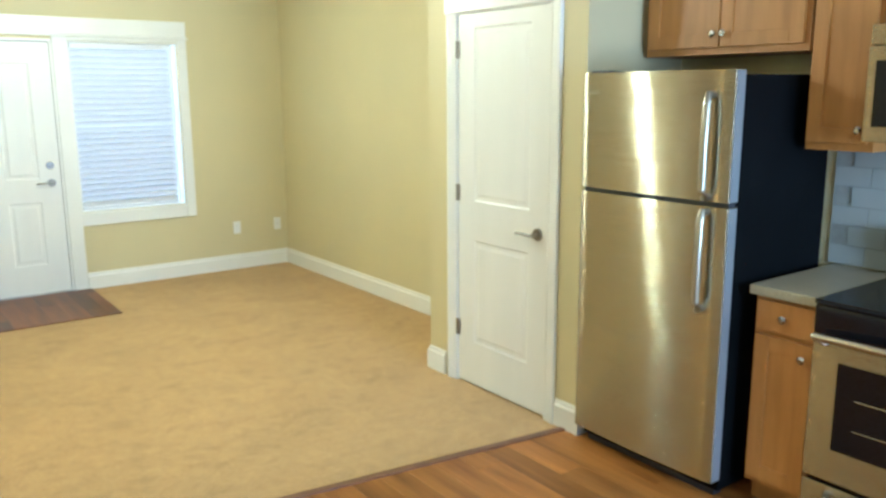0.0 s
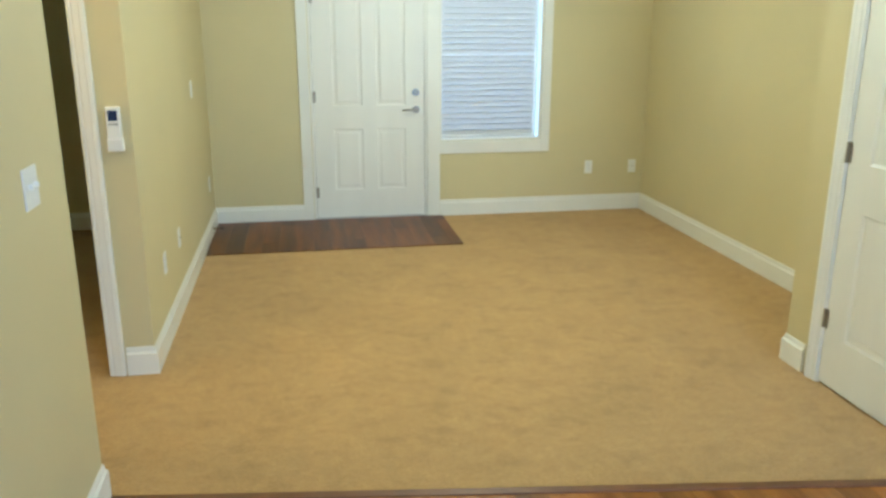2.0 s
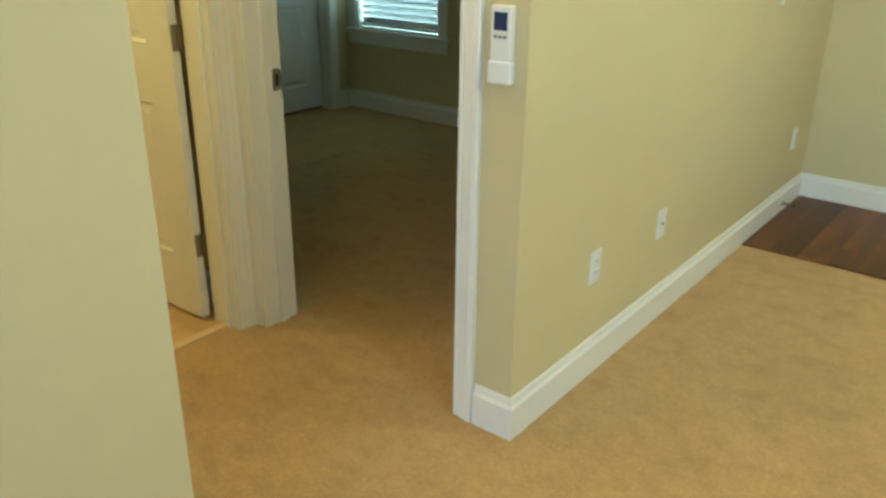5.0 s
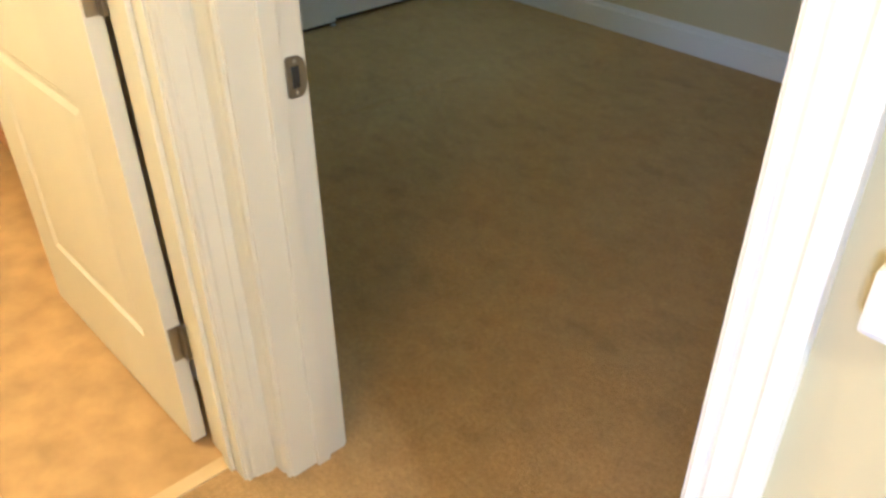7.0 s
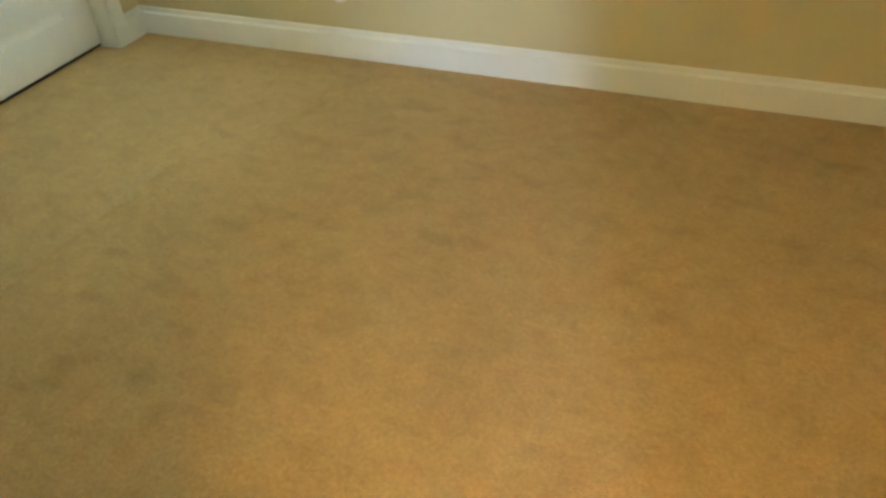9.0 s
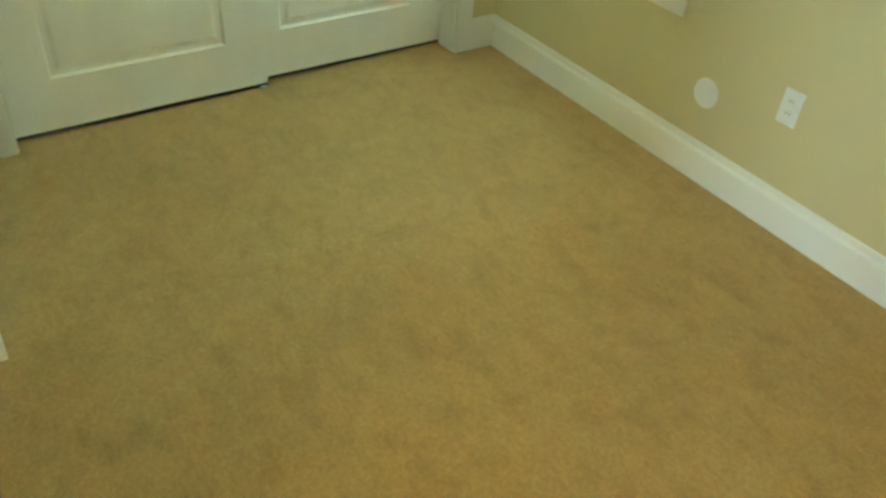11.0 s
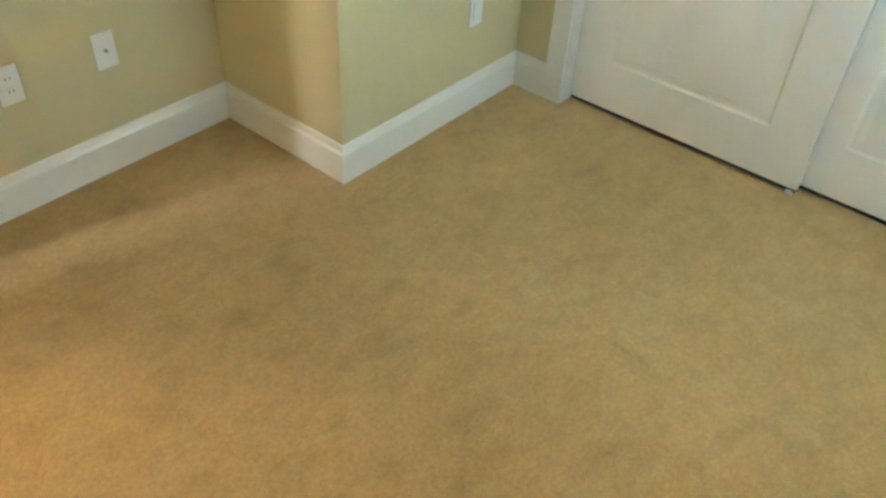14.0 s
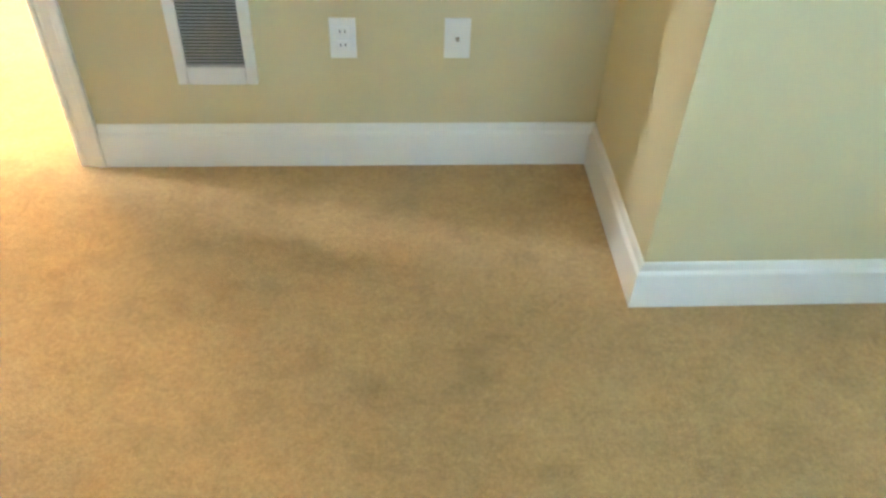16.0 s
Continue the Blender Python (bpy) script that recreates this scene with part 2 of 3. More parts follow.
def structure(name, bm, material, label, category):
    return tagged(part(name, bm, material), label, category, kind="structure")


H = 2.5        # ceiling height
YF = 2.985     # inner face of the front wall


def wall(name, axis, c0, c1, a0, a1, label, holes=(), z0=0.0, z1=H, material=None):
    """A wall of thickness c0..c1 across the axis, running a0..a1, with holes (from, to, bottom, top)."""
    bm = bmesh.new()

    def slab(u0, u1, w0, w1):
        if u1 - u0 > 1e-4 and w1 - w0 > 1e-4:
            if axis == 'x':
                box(bm, c0, c1, u0, u1, w0, w1)
            else:
                box(bm, u0, u1, c0, c1, w0, w1)

    at = a0
    for h0, h1, b, t in sorted(holes):
        slab(at, h0, z0, z1)
        slab(h0, h1, z0, b)
        slab(h0, h1, t, z1)
        at = h1
    slab(at, a1, z0, z1)
    return structure(name, bm, material or PAINT, label, "wall")


def skirting(name, pts, label="white painted baseboard along the carpet"):
    """A baseboard along the polyline; the room lies to its left."""
    prof = ((0.0, 0.0), (0.016, 0.0), (0.016, 0.106), (0.0145, 0.110), (0.008, 0.117), (0.006, 0.134), (0.003, 0.14), (0.0, 0.14))
    pts = [Vector((*p, 0)) for p in pts]
    bm = bmesh.new()
    rows = []
    for i, p in enumerate(pts):
        ns = []
        for a, b in ((i - 1, i), (i, i + 1)):
            if a >= 0 and b < len(pts):
                d = (pts[b] - pts[a]).normalized()
                ns.append(Vector((-d.y, d.x, 0)))
        off = ns[0] if len(ns) == 1 else (ns[0] + ns[1]) / (1 + ns[0].dot(ns[1]))
        rows.append([bm.verts.new(p + off * o + Vector((0, 0, z))) for o, z in prof])
    k = len(prof)
    for u, v in zip(rows, rows[1:]):
        for j in range(k):
            bm.faces.new((u[j], u[(j + 1) % k], v[(j + 1) % k], v[j]))
    bm.faces.new(rows[0])
    bm.faces.new(rows[-1][::-1])
    return structure(name, bm, WHITE, label, "baseboard")


def slab_mesh(w, h, t, panels, deep=0.006):
    """A moulded door slab: x 0..w, y 0 (front) .. t, z 0..h, with recessed panels (x0, x1, z0, z1) on both faces."""
    bm = bmesh.new()
    xs = sorted({0, w, *(v for p in panels for v in p[:2])})
    zs = sorted({0, h, *(v for p in panels for v in p[2:])})
    for y, s in ((0.0, 1), (t, -1)):
        for x0, x1 in zip(xs, xs[1:]):
            for z0, z1 in zip(zs, zs[1:]):
                hit = any(p[0] <= x0 and x1 <= p[1] and p[2] <= z0 and z1 <= p[3] for p in panels)
                if not hit:
                    bm.faces.new([bm.verts.new(q) for q in ((x0, y, z0), (x1, y, z0), (x1, y, z1), (x0, y, z1))])
        for x0, x1, z0, z1 in panels:

            def ring(i, d):
                return [bm.verts.new(q) for q in ((x0 + i, y + s * d, z0 + i), (x1 - i, y + s * d, z0 + i), (x1 - i, y + s * d, z1 - i), (x0 + i, y + s * d, z1 - i))]

            rings = [ring(0, 0), ring(0.002, 0.0), ring(0.012, deep), ring(0.028, deep), ring(0.045, deep * 0.3)]
            for u, v in zip(rings, rings[1:]):
                for k in range(len(u)):
                    bm.faces.new((u[k], u[(k + 1) % len(u)], v[(k + 1) % len(u)], v[k]))
            bm.faces.new(rings[-1])
    bmesh.ops.remove_doubles(bm, verts=bm.verts, dist=1e-5)
    for q in (((0, 0, 0), (0, t, 0), (0, t, h), (0, 0, h)), ((w, 0, 0), (w, t, 0), (w, t, h), (w, 0, h)), ((0, 0, 0), (w, 0, 0), (w, t, 0), (0, t, 0)), ((0, 0, h), (w, 0, h), (w, t, h), (0, t, h))):
        bm.faces.new([bm.verts.new(v) for v in q])
    bmesh.ops.remove_doubles(bm, verts=bm.verts, dist=1e-5)
    return bm


def lever(parent, x, z, way, y=0.0, out=-1, label="satin nickel lever handle"):
    """A lever handle on a slab's face at y; out: towards -y or +y; way: the lever's direction along x."""
    bm = bmesh.new()
    cyl(bm, (x, y, z), (x, y + out * 0.012, z), 0.032, 0.029, 24)
    cyl(bm, (x, y + out * 0.012, z), (x, y + out * 0.05, z), 0.011, 0.010, 14)
    tube(bm, [(x - way * 0.012, y + out * 0.052, z), (x + way * 0.02, y + out * 0.055, z + 0.001), (x + way * 0.07, y + out * 0.053, z + 0.003), (x + way * 0.105, y + out * 0.046, z), (x + way * 0.118, y + out * 0.04, z - 0.002)], 0.0095, 10, 0.8)
    return part("handle", bm, AGED, parent, label, True)


def hinge(parent, x, y, z, metal=None):
    bm = bmesh.new()
    cyl(bm, (x, y, z - 0.045), (x, y, z + 0.045), 0.007, None, 10)
    box(bm, x - 0.022, x + 0.022, y + 0.001, y + 0.004, z - 0.045, z + 0.045)
    return part("hinge", bm, metal or SATIN, parent, "satin nickel hinge")


def moulded(u0, inner, y0, out, z1, width):
    """An upright casing board with a stepped profile; u0: its edge at the opening, inner: +1 or -1 away from it, out: the way it stands off the wall."""
    k = width / 0.072
    prof = ((0, 0), (0, 0.009), (0.003, 0.011), (0.010, 0.011), (0.013, 0.008), (0.017, 0.0085), (0.022, 0.0125), (0.048, 0.0155), (0.052, 0.0185), (0.068, 0.0185), (0.072, 0.016), (0.072, 0))
    bm = bmesh.new()
    lo, hi = ([bm.verts.new((u0 + inner * u * k, y0 + out * v, z)) for u, v in prof] for z in (0.0, z1))
    for i in range(len(prof)):
        j = (i + 1) % len(prof)
        bm.faces.new((lo[i], lo[j], hi[j], hi[i]))
    bm.faces.new(lo)
    bm.faces.new(hi[::-1])
    return bm


def frame_parts(parent, w, h, depth, casing=0.075, head=0.0, sides=(1, 1), stop_y=0.045, front=True, back=True):
    """Jambs, stops and casings of an opening x 0..w, z 0..h in a wall that fills y 0..depth."""
    j = 0.02
    part("jamb", bx(-j, 0, -0.002, depth + 0.002, 0, h + j), WHITE, parent)
    part("jamb", bx(w, w + j, -0.002, depth + 0.002, 0, h + j), WHITE, parent)
    part("head_jamb", bx(-j, w + j, -0.0015, depth + 0.0015, h, h + j - 0.001), WHITE, parent)
    s0, s1 = stop_y, stop_y + 0.034
    part("stop", bx(0, 0.011, s0, s1, 0, h - 0.011, bevel=0.002), WHITE, parent)
    part("stop", bx(w - 0.011, w, s0, s1, 0, h - 0.011, bevel=0.002), WHITE, parent)
    part("stop", bx(0, w, s0, s1, h - 0.011, h - 0.0005), WHITE, parent)
    for on, y0, y1 in ((front, -0.018, 0.0), (back, depth, depth + 0.018)):
        if not on:
            continue
        if sides[0]:
            part("casing", moulded(-0.005, -1, y1 if y0 < 0 else y0, -1 if y0 < 0 else 1, h + 0.005, casing), WHITE, parent)
        if sides[1]:
            part("casing", moulded(w + 0.005, 1, y1 if y0 < 0 else y0, -1 if y0 < 0 else 1, h + 0.005, casing), WHITE, parent)
        part("head_casing", bx(-0.005 - casing - 0.012, w + 0.005 + casing + 0.012, y0 - (0.004 if y0 < 0 else -0.0), y1 + (0.004 if y0 > 0 else 0), h + 0.005, h + 0.005 + 0.115, bevel=0.003), WHITE, parent)


# ---- floors, ceiling, ground ----
structure("ground", bx(-300, 300, -300, 300, -0.4, -0.16), GROUND, "plain concrete ground outside the building", "ground")
LAM0, LAM1 = Vector((-0.02, -1.08)), Vector((3.77, -1.583))


def lam_y(x):
    return LAM0.y + (x - LAM0.x) * (LAM1.y - LAM0.y) / (LAM1.x - LAM0.x)


bm = bmesh.new()
box(bm, -3.75, 0.0, 0.06, 3.1, -0.05, 0.0)
box(bm, -1.27, 0.0, -1.14, 0.06, -0.05, 0.0)
q = [(0.0, lam_y(0.0)), (3.75, lam_y(3.75)), (3.75, 3.1), (0.0, 3.1)]
hi = [bm.verts.new((*p, 0.0)) for p in q]
lo = [bm.verts.new((*p, -0.05)) for p in q]
bm.faces.new(hi)
bm.faces.new(lo[::-1])
for i in range(4):
    bm.faces.new((hi[i], lo[i], lo[(i + 1) % 4], hi[(i + 1) % 4]))
seam = [(-2.635, 0.80), (-2.64, 1.05), (-2.635, 1.33), (-2.61, 1.6), (-2.605, 1.86), (-2.60, 2.05)]
ridge = [[bm.verts.new((x + dx, y, h * k)) for dx, h in ((-0.09, -0.002), (-0.025, 0.0036), (-0.007, 0.004), (0.014, -0.002))] for (x, y), k in zip(seam, (0.5, 1, 1, 1, 0.8, 0.4))]
for u, v in zip(ridge, ridge[1:]):
    for k in range(4):
        bm.faces.new((u[k], u[(k + 1) % 4], v[(k + 1) % 4], v[k]))
structure("floor_carpet", bm, CARPET, "beige cut-pile carpet with faint traffic marks", "carpet")
structure("floor_slab", bx(-4.0, 4.0, -6.2, 3.3, -0.16, -0.052), GROUND, "concrete slab under the floors", "floor")
structure("floor_bath", bx(-3.6, -1.271, -2.1, 0.75, -0.049, -0.003), VINYL, "beige vinyl bathroom floor", "floor")
structure("ceiling", bx(-4.0, 4.0, -6.2, 3.2, H, H + 0.2), CEIL, "plain off-white ceiling", "ceiling")

# ---- walls ----
FD0, FD1 = 0.845, 1.765      # front door slab
W1 = (1.90, 2.78, 0.655, 2.055)
W2 = (-3.49, -2.66, 0.64, 2.05)
wall("wall_front", 'y', YF, YF + 0.15, -3.75, 3.9, "tan painted exterior wall with door and windows", [(FD0 - 0.025, FD1 + 0.025, 0, 2.065), W1, W2])
wall("wall_partition", 'x', -0.115, 0.0, 0.0, YF, "tan painted wall between living room and bedroom")
wall("wall_right", 'x', 3.75, 3.9, -6.2, YF, "tan painted side wall of living room and kitchen",)
bw = thing("window_kitchen", pose(3.3, -6.05, 0.9, 0, 0, 180), "white window at the kitchen end of the room", "window", kind="structure")
for a in ((0, 0.05, 0, 1.2), (1.55, 1.6, 0, 1.2), (0.05, 1.55, 0, 0.05), (0.05, 1.55, 1.15, 1.2), (0.775, 0.825, 0.05, 1.15)):
    part("window_frame", bx(a[0], a[1], 0.08, 0.14, a[2], a[3]), WHITE, bw)
for a in ((0.05, 0.775), (0.825, 1.55)):
    g = part("pane", bx(a[0], a[1], 0.125, 0.131, 0.05, 1.15), GLASS, bw)
    g.visible_shadow = False
BD0, BD1 = -1.115, -0.215     # bedroom doorway
wall("wall_bedroom_door", 'y', 0.0, 0.14, -2.63, -0.115, "tan painted wall with the bedroom doorway", [(BD0 - 0.02, BD1 + 0.02, 0, 2.06)])
BA0, BA1 = -0.905, -0.09      # bathroom doorway along y
wall("wall_bath_door", 'x', -1.33, -1.185, -1.2, 0.0, "tan painted wall with the bathroom doorway", [(BA0 - 0.02, BA1 + 0.02, 0, 2.06)])
wall("wall_hall", 'y', -1.2, -1.085, -1.21, 0.0, "tan painted end wall of the small hall")
wall("wall_near", 'x', -0.115, 0.0, -6.2, -1.2, "tan painted wall with a double light switch")
wall("wall_back", 'y', -6.2, -6.05, 0.0, 3.75, "tan wall with a window behind the kitchen", [(1.7, 3.3, 0.9, 2.1)])
wall("wall_chase_side", 'x', -2.73, -2.63, 0.14, 0.742, "tan painted side of a boxed-out corner")
wall("wall_chase_face", 'y', 0.642, 0.742, -3.59, -2.73, "tan painted face of a boxed-out corner")
CD0, CD1 = 0.985, 2.765       # sliding closet opening
wall("wall_bedroom_closet", 'x', -3.75, -3.59, 0.642, YF, "tan painted bedroom wall around the closet", [(CD0 - 0.02, CD1 + 0.02, 0, 2.06)])
wall("wall_bedroom_closet_back", 'x', -4.0, -3.9, 0.6, 3.1, "plain wall at the back of the bedroom closet")
wall("wall_bath_far", 'x', -3.62, -3.5, -2.1, 0.642, "white painted bathroom wall", material=WHITE)
wall("wall_bath_south", 'y', -2.1, -2.0, -3.5, -1.33, "tan painted bathroom wall")
wall("wall_bath_east", 'x', -1.33, -1.21, -2.0, -1.2, "tan painted bathroom wall")
CX = 3.09                     # hall closet front
PD0, PD1 = -1.345, -0.63      # its door along y
wall("wall_closet_front", 'x', CX, CX + 0.1, -1.58, -0.36, "tan painted closet front beside the refrigerator", [(PD0 - 0.02, PD1 + 0.02, 0, 2.06)])
wall("wall_closet_north", 'y', -0.46, -0.36, CX + 0.1, 3.75, "tan painted closet side")
wall("wall_closet_south", 'y', -1.58, -1.48, CX + 0.1, 3.75, "tan painted closet side next to the refrigerator")

# ---- baseboards ----
skirting("baseboard_partition", [(FD0 - 0.115, YF), (0.0, YF), (0.0, 0.0), (-0.13, 0.0)])
skirting("baseboard_front", [(CX, -0.52), (CX, -0.36), (3.75, -0.36), (3.75, YF), (1.90, YF)])
skirting("baseboard_closet_end", [(3.2, -1.58), (CX, -1.58), (CX, PD0 - 0.085)])
skirting("baseboard_near", [(-1.185, -1.085), (0.0, -1.085), (0.0, -6.05)])
skirting("baseboard_chase", [(-3.59, CD0 - 0.085), (-3.59, 0.742), (-2.63, 0.742), (-2.63, 0.14), (BD0 - 0.08, 0.14)])
skirting("baseboard_bedroom", [(BD1 + 0.08, 0.14), (-0.115, 0.14), (-0.115, YF), (-3.59, YF), (-3.59, CD1 + 0.085)])
skirting("baseboard_bath", [(-1.36, 0.0), (-2.73, 0.0)], "white painted bathroom baseboard")

# ---- front door and living room window ----
trim = thing("trim_front_door_and_window", pose(0, YF, 0), "white painted casing round front door and window", "trim", kind="structure")
part("jamb", bx(FD0 - 0.025, FD0 - 0.004, -0.002, 0.15, 0, 2.06), WHITE, trim)
part("jamb", bx(FD1 + 0.004, FD1 + 0.025, -0.002, 0.15, 0, 2.06), WHITE, trim)
part("head_jamb", bx(FD0 - 0.025, FD1 + 0.025, -0.001, 0.15, 2.045, 2.065), WHITE, trim)
part("casing", bx(FD0 - 0.115, FD0 - 0.03, -0.018, 0, 0, 2.085, bevel=0.003), WHITE, trim)
part("mullion_casing", bx(FD1 + 0.022, W1[0] - 0.004, -0.018, 0, 0, 2.085, bevel=0.003), WHITE, trim)
part("casing", bx(W1[1] + 0.004, W1[1] + 0.084, -0.018, 0, W1[2] - 0.11, 2.085, bevel=0.003), WHITE, trim)
part("bottom_casing", bx(W1[0] - 0.004, W1[1] + 0.003, -0.017, 0, W1[2] - 0.11, W1[2] - 0.004, bevel=0.003), WHITE, trim)
part("top_casing", bx(W1[0] - 0.003, W1[1] + 0.003, -0.017, 0, W1[3] + 0.003, 2.084, bevel=0.002), WHITE, trim)
part("head_bead", bx(FD0 - 0.135, W1[1] + 0.098, -0.028, 0, 2.086, 2.104, bevel=0.004), WHITE, trim)
part("head_casing", bx(FD0 - 0.115, W1[1] + 0.084, -0.022, 0, 2.105, 2.235, bevel=0.003), WHITE, trim)
part("threshold", bx(FD0 - 0.004, FD1 + 0.004, -0.012, 0.15, 0.0, 0.016, bevel=0.003), ALU, trim, "aluminium door threshold")

door = thing("door_front", pose(FD0, YF + 0.012, 0.017), "white four-panel front door, closed, with lever and deadbolt", "door", kind="structure")
DW = FD1 - FD0
part("slab", slab_mesh(DW, 2.02, 0.045, [(0.155, 0.405, 0.235, 0.755), (0.515, 0.765, 0.235, 0.755), (0.155, 0.405, 0.94, 1.86), (0.515, 0.765, 0.94, 1.86)], 0.0042), DOORW, door)
lever(door, DW - 0.07, 0.905, -1)
bm = bmesh.new()
cyl(bm, (DW - 0.07, 0, 1.048), (DW - 0.07, -0.014, 1.048), 0.031, 0.027, 24)
box(bm, DW - 0.076, DW - 0.064, -0.032, -0.013, 1.032, 1.064, bevel=0.002)
part("deadbolt", bm, AGED, door, "satin nickel deadbolt turn", True)
# White strip below the lever stands in for a reflection on the door.
part("lever_reflection", bx(DW - 0.13, DW - 0.05, -0.0015, 0.0, 0.84, 0.852), PLASTIC, door)
for z in (0.22, 1.02, 1.80):
    hinge(door, -0.004, -0.008, z, BRONZE)


def window(name, hole, label, sill):
    x0, x1, z0, z1 = hole
    w = thing(name, pose(x0, YF, z0), label, "window", kind="structure")
    W, Z = x1 - x0, z1 - z0
    part("reveal", bx(0, 0.012, 0.0, 0.11, 0, Z), WHITE, w)
    part("reveal", bx(W - 0.012, W, 0.0, 0.11, 0, Z), WHITE, w)
    part("reveal", bx(0.012, W - 0.012, 0.0, 0.11, 0, 0.012), WHITE, w)
    part("reveal", bx(0.012, W - 0.012, 0.0, 0.11, Z - 0.012, Z), WHITE, w)
    for a in ((0.012, 0.05, 0.012, Z - 0.012), (W - 0.05, W - 0.012, 0.012, Z - 0.012), (0.05, W - 0.05, 0.012, 0.05), (0.05, W - 0.05, Z - 0.05, Z - 0.012), (0.05, W - 0.05, Z / 2 - 0.02, Z / 2 + 0.02)):
        part("window_frame", bx(a[0], a[1], 0.115, 0.15, a[2], a[3]), PLASTIC, w)
    for a in ((0.05, Z / 2 - 0.02), (Z / 2 + 0.02, Z - 0.05)):
        g = part("pane", bx(0.05, W - 0.05, 0.129, 0.133, a[0], a[1]), GLASS, w)
        g.visible_shadow = False
    if sill:
        part("window_sill", bx(-0.085, W + 0.1, -0.045, 0.0, -0.035, -0.003, bevel=0.006), WHITE, w)
        part("apron", bx(-0.08, W + 0.085, -0.017, 0.0, -0.12, -0.036, bevel=0.003), WHITE, w)
        part("casing", bx(W + 0.004, W + 0.085, -0.018, 0.0, -0.002, Z + 0.02, bevel=0.003), WHITE, w)
        part("casing", bx(-0.085, -0.004, -0.018, 0.0, -0.002, Z + 0.02, bevel=0.003), WHITE, w)
        part("head_casing", bx(-0.085, W + 0.1, -0.022, 0.0, Z + 0.021, Z + 0.14, bevel=0.003), WHITE, w)
    return w


def blind(hole, label, tilt, right_gap):
    x0, x1, z0, z1 = hole
    x0, x1 = x0 + 0.02, x1 - right_gap
    b = thing("window_blind", pose(x0, YF + 0.045, z0), label, "blind")
    W, Z = x1 - x0, z1 - z0
    part("headrail", bx(0, W, -0.028, 0.028, Z - 0.06, Z - 0.014, bevel=0.003), SLAT, b)
    part("bottom_rail", bx(0, W, -0.024, 0.024, 0.018, 0.04, bevel=0.004), SLAT, b)
    me = None
    z = 0.062
    while z < Z - 0.07:
        if me is None:
            bm = bmesh.new()
            prof = [(-0.025 + 0.05 * k / 6, 0.0035 * (1 - (k / 3 - 1) ** 2)) for k in range(7)]
            ring = [[bm.verts.new((x, y, h)) for y, h in prof] + [bm.verts.new((x, y, h - 0.0025)) for y, h in prof[::-1]] for x in (0, W)]
            k = len(ring[0])
            for i in range(k):
                bm.faces.new((ring[0][i], ring[0][(i + 1) % k], ring[1][(i + 1) % k], ring[1][i]))
            bm.faces.new(ring[0])
            bm.faces.new(ring[1][::-1])
            s = part("slat", bm, SLAT, b)
            me = s.data
        else:
            s = new("slat", me)
            s.parent = b
        s.matrix_basis = pose(0, 0, z, tilt, 0, 0)
        z += 0.048
    for x in (0.12, W - 0.12):
        part("ladder_cord", cyl(bmesh.new(), (x, -0.027, 0.03), (x, -0.027, Z - 0.04), 0.0012, None, 6), SLAT, b)
    return b


window("window_living", W1, "white vinyl window behind a closed blind", False)
window("window_bedroom", W2, "white vinyl bedroom window with sill and apron", True)
blind(W1, "white horizontal slat blind, lowered and nearly closed", -60, 0.055)
blind(W2, "white horizontal slat blind, lowered in the bedroom window", -66, 0.03)

# ---- interior doors ----
TWO = [(0.135, 0.58, 0.24, 0.83), (0.135, 0.58, 1.04, 1.955)]
fr = thing("trim_closet_door", pose(CX, PD1, 0, 0, 0, -90), "white painted closet door frame", "trim", kind="structure")
frame_parts(fr, PD1 - PD0, 2.04, 0.1, 0.075, back=False)
d = thing("door_closet", pose(CX + 0.003, PD1 - 0.003, 0.012, 0, 0, -90), "white two-panel closet door, closed, beside the refrigerator", "door", kind="structure")
part("slab", slab_mesh(0.709, 2.025, 0.035, TWO), DOORW, d)
lever(d, 0.645, 0.93, -1)
for z in (0.31, 1.08, 1.845):
    hinge(d, -0.004, -0.008, z, BRONZE)

fr = thing("trim_bedroom_door", pose(BD0, 0, 0), "white painted bedroom door frame", "trim", kind="structure")
frame_parts(fr, BD1 - BD0, 2.04, 0.14, 0.072, stop_y=0.06)
bm = bmesh.new()
rim = [(0.104, 0.905), (0.108, 0.900), (0.126, 0.900)] + [(0.126 + 0.019 * math.sin(k * math.pi / 10), 0.9375 - 0.0375 * math.cos(k * math.pi / 10)) for k in range(1, 10)] + [(0.126, 0.975), (0.108, 0.975), (0.104, 0.970)]
hole = [(0.1135, 0.9175), (0.1135, 0.9575), (0.1285, 0.9575), (0.1285, 0.9175)]
ring = [[bm.verts.new((x, y, z)) for y, z in rim] for x in (0.0, 0.003)]
for i in range(len(rim)):
    j = (i + 1) % len(rim)
    bm.faces.new((ring[0][i], ring[0][j], ring[1][j], ring[1][i]))
bm.faces.new(ring[1])
part("strike_plate", bm, BRONZE, fr, "worn metal strike plate")
part("strike_hole", bx(0.0028, 0.0038, hole[0][0], hole[2][0], hole[0][1], hole[1][1]), DARKP, fr)
for z in (0.9085, 0.9665):
    part("screw", cyl(bmesh.new(), (0.0028, 0.121, z), (0.0042, 0.121, z), 0.0035, None, 10), SATIN, fr)
WIDE = [(0.15, 0.74, 0.24, 0.83), (0.15, 0.74, 1.04, 1.955)]
d = thing("door_bedroom", pose(-0.2, 0.155, 0.012, 0, 0, 88.0), "white two-panel bedroom door standing open against the wall", "door", kind="structure")
part("slab", slab_mesh(0.89, 2.025, 0.035, WIDE), DOORW, d)
lever(d, 0.825, 0.93, -1, 0.035, 1)
lever(d, 0.825, 0.93, -1, 0.0, -1)
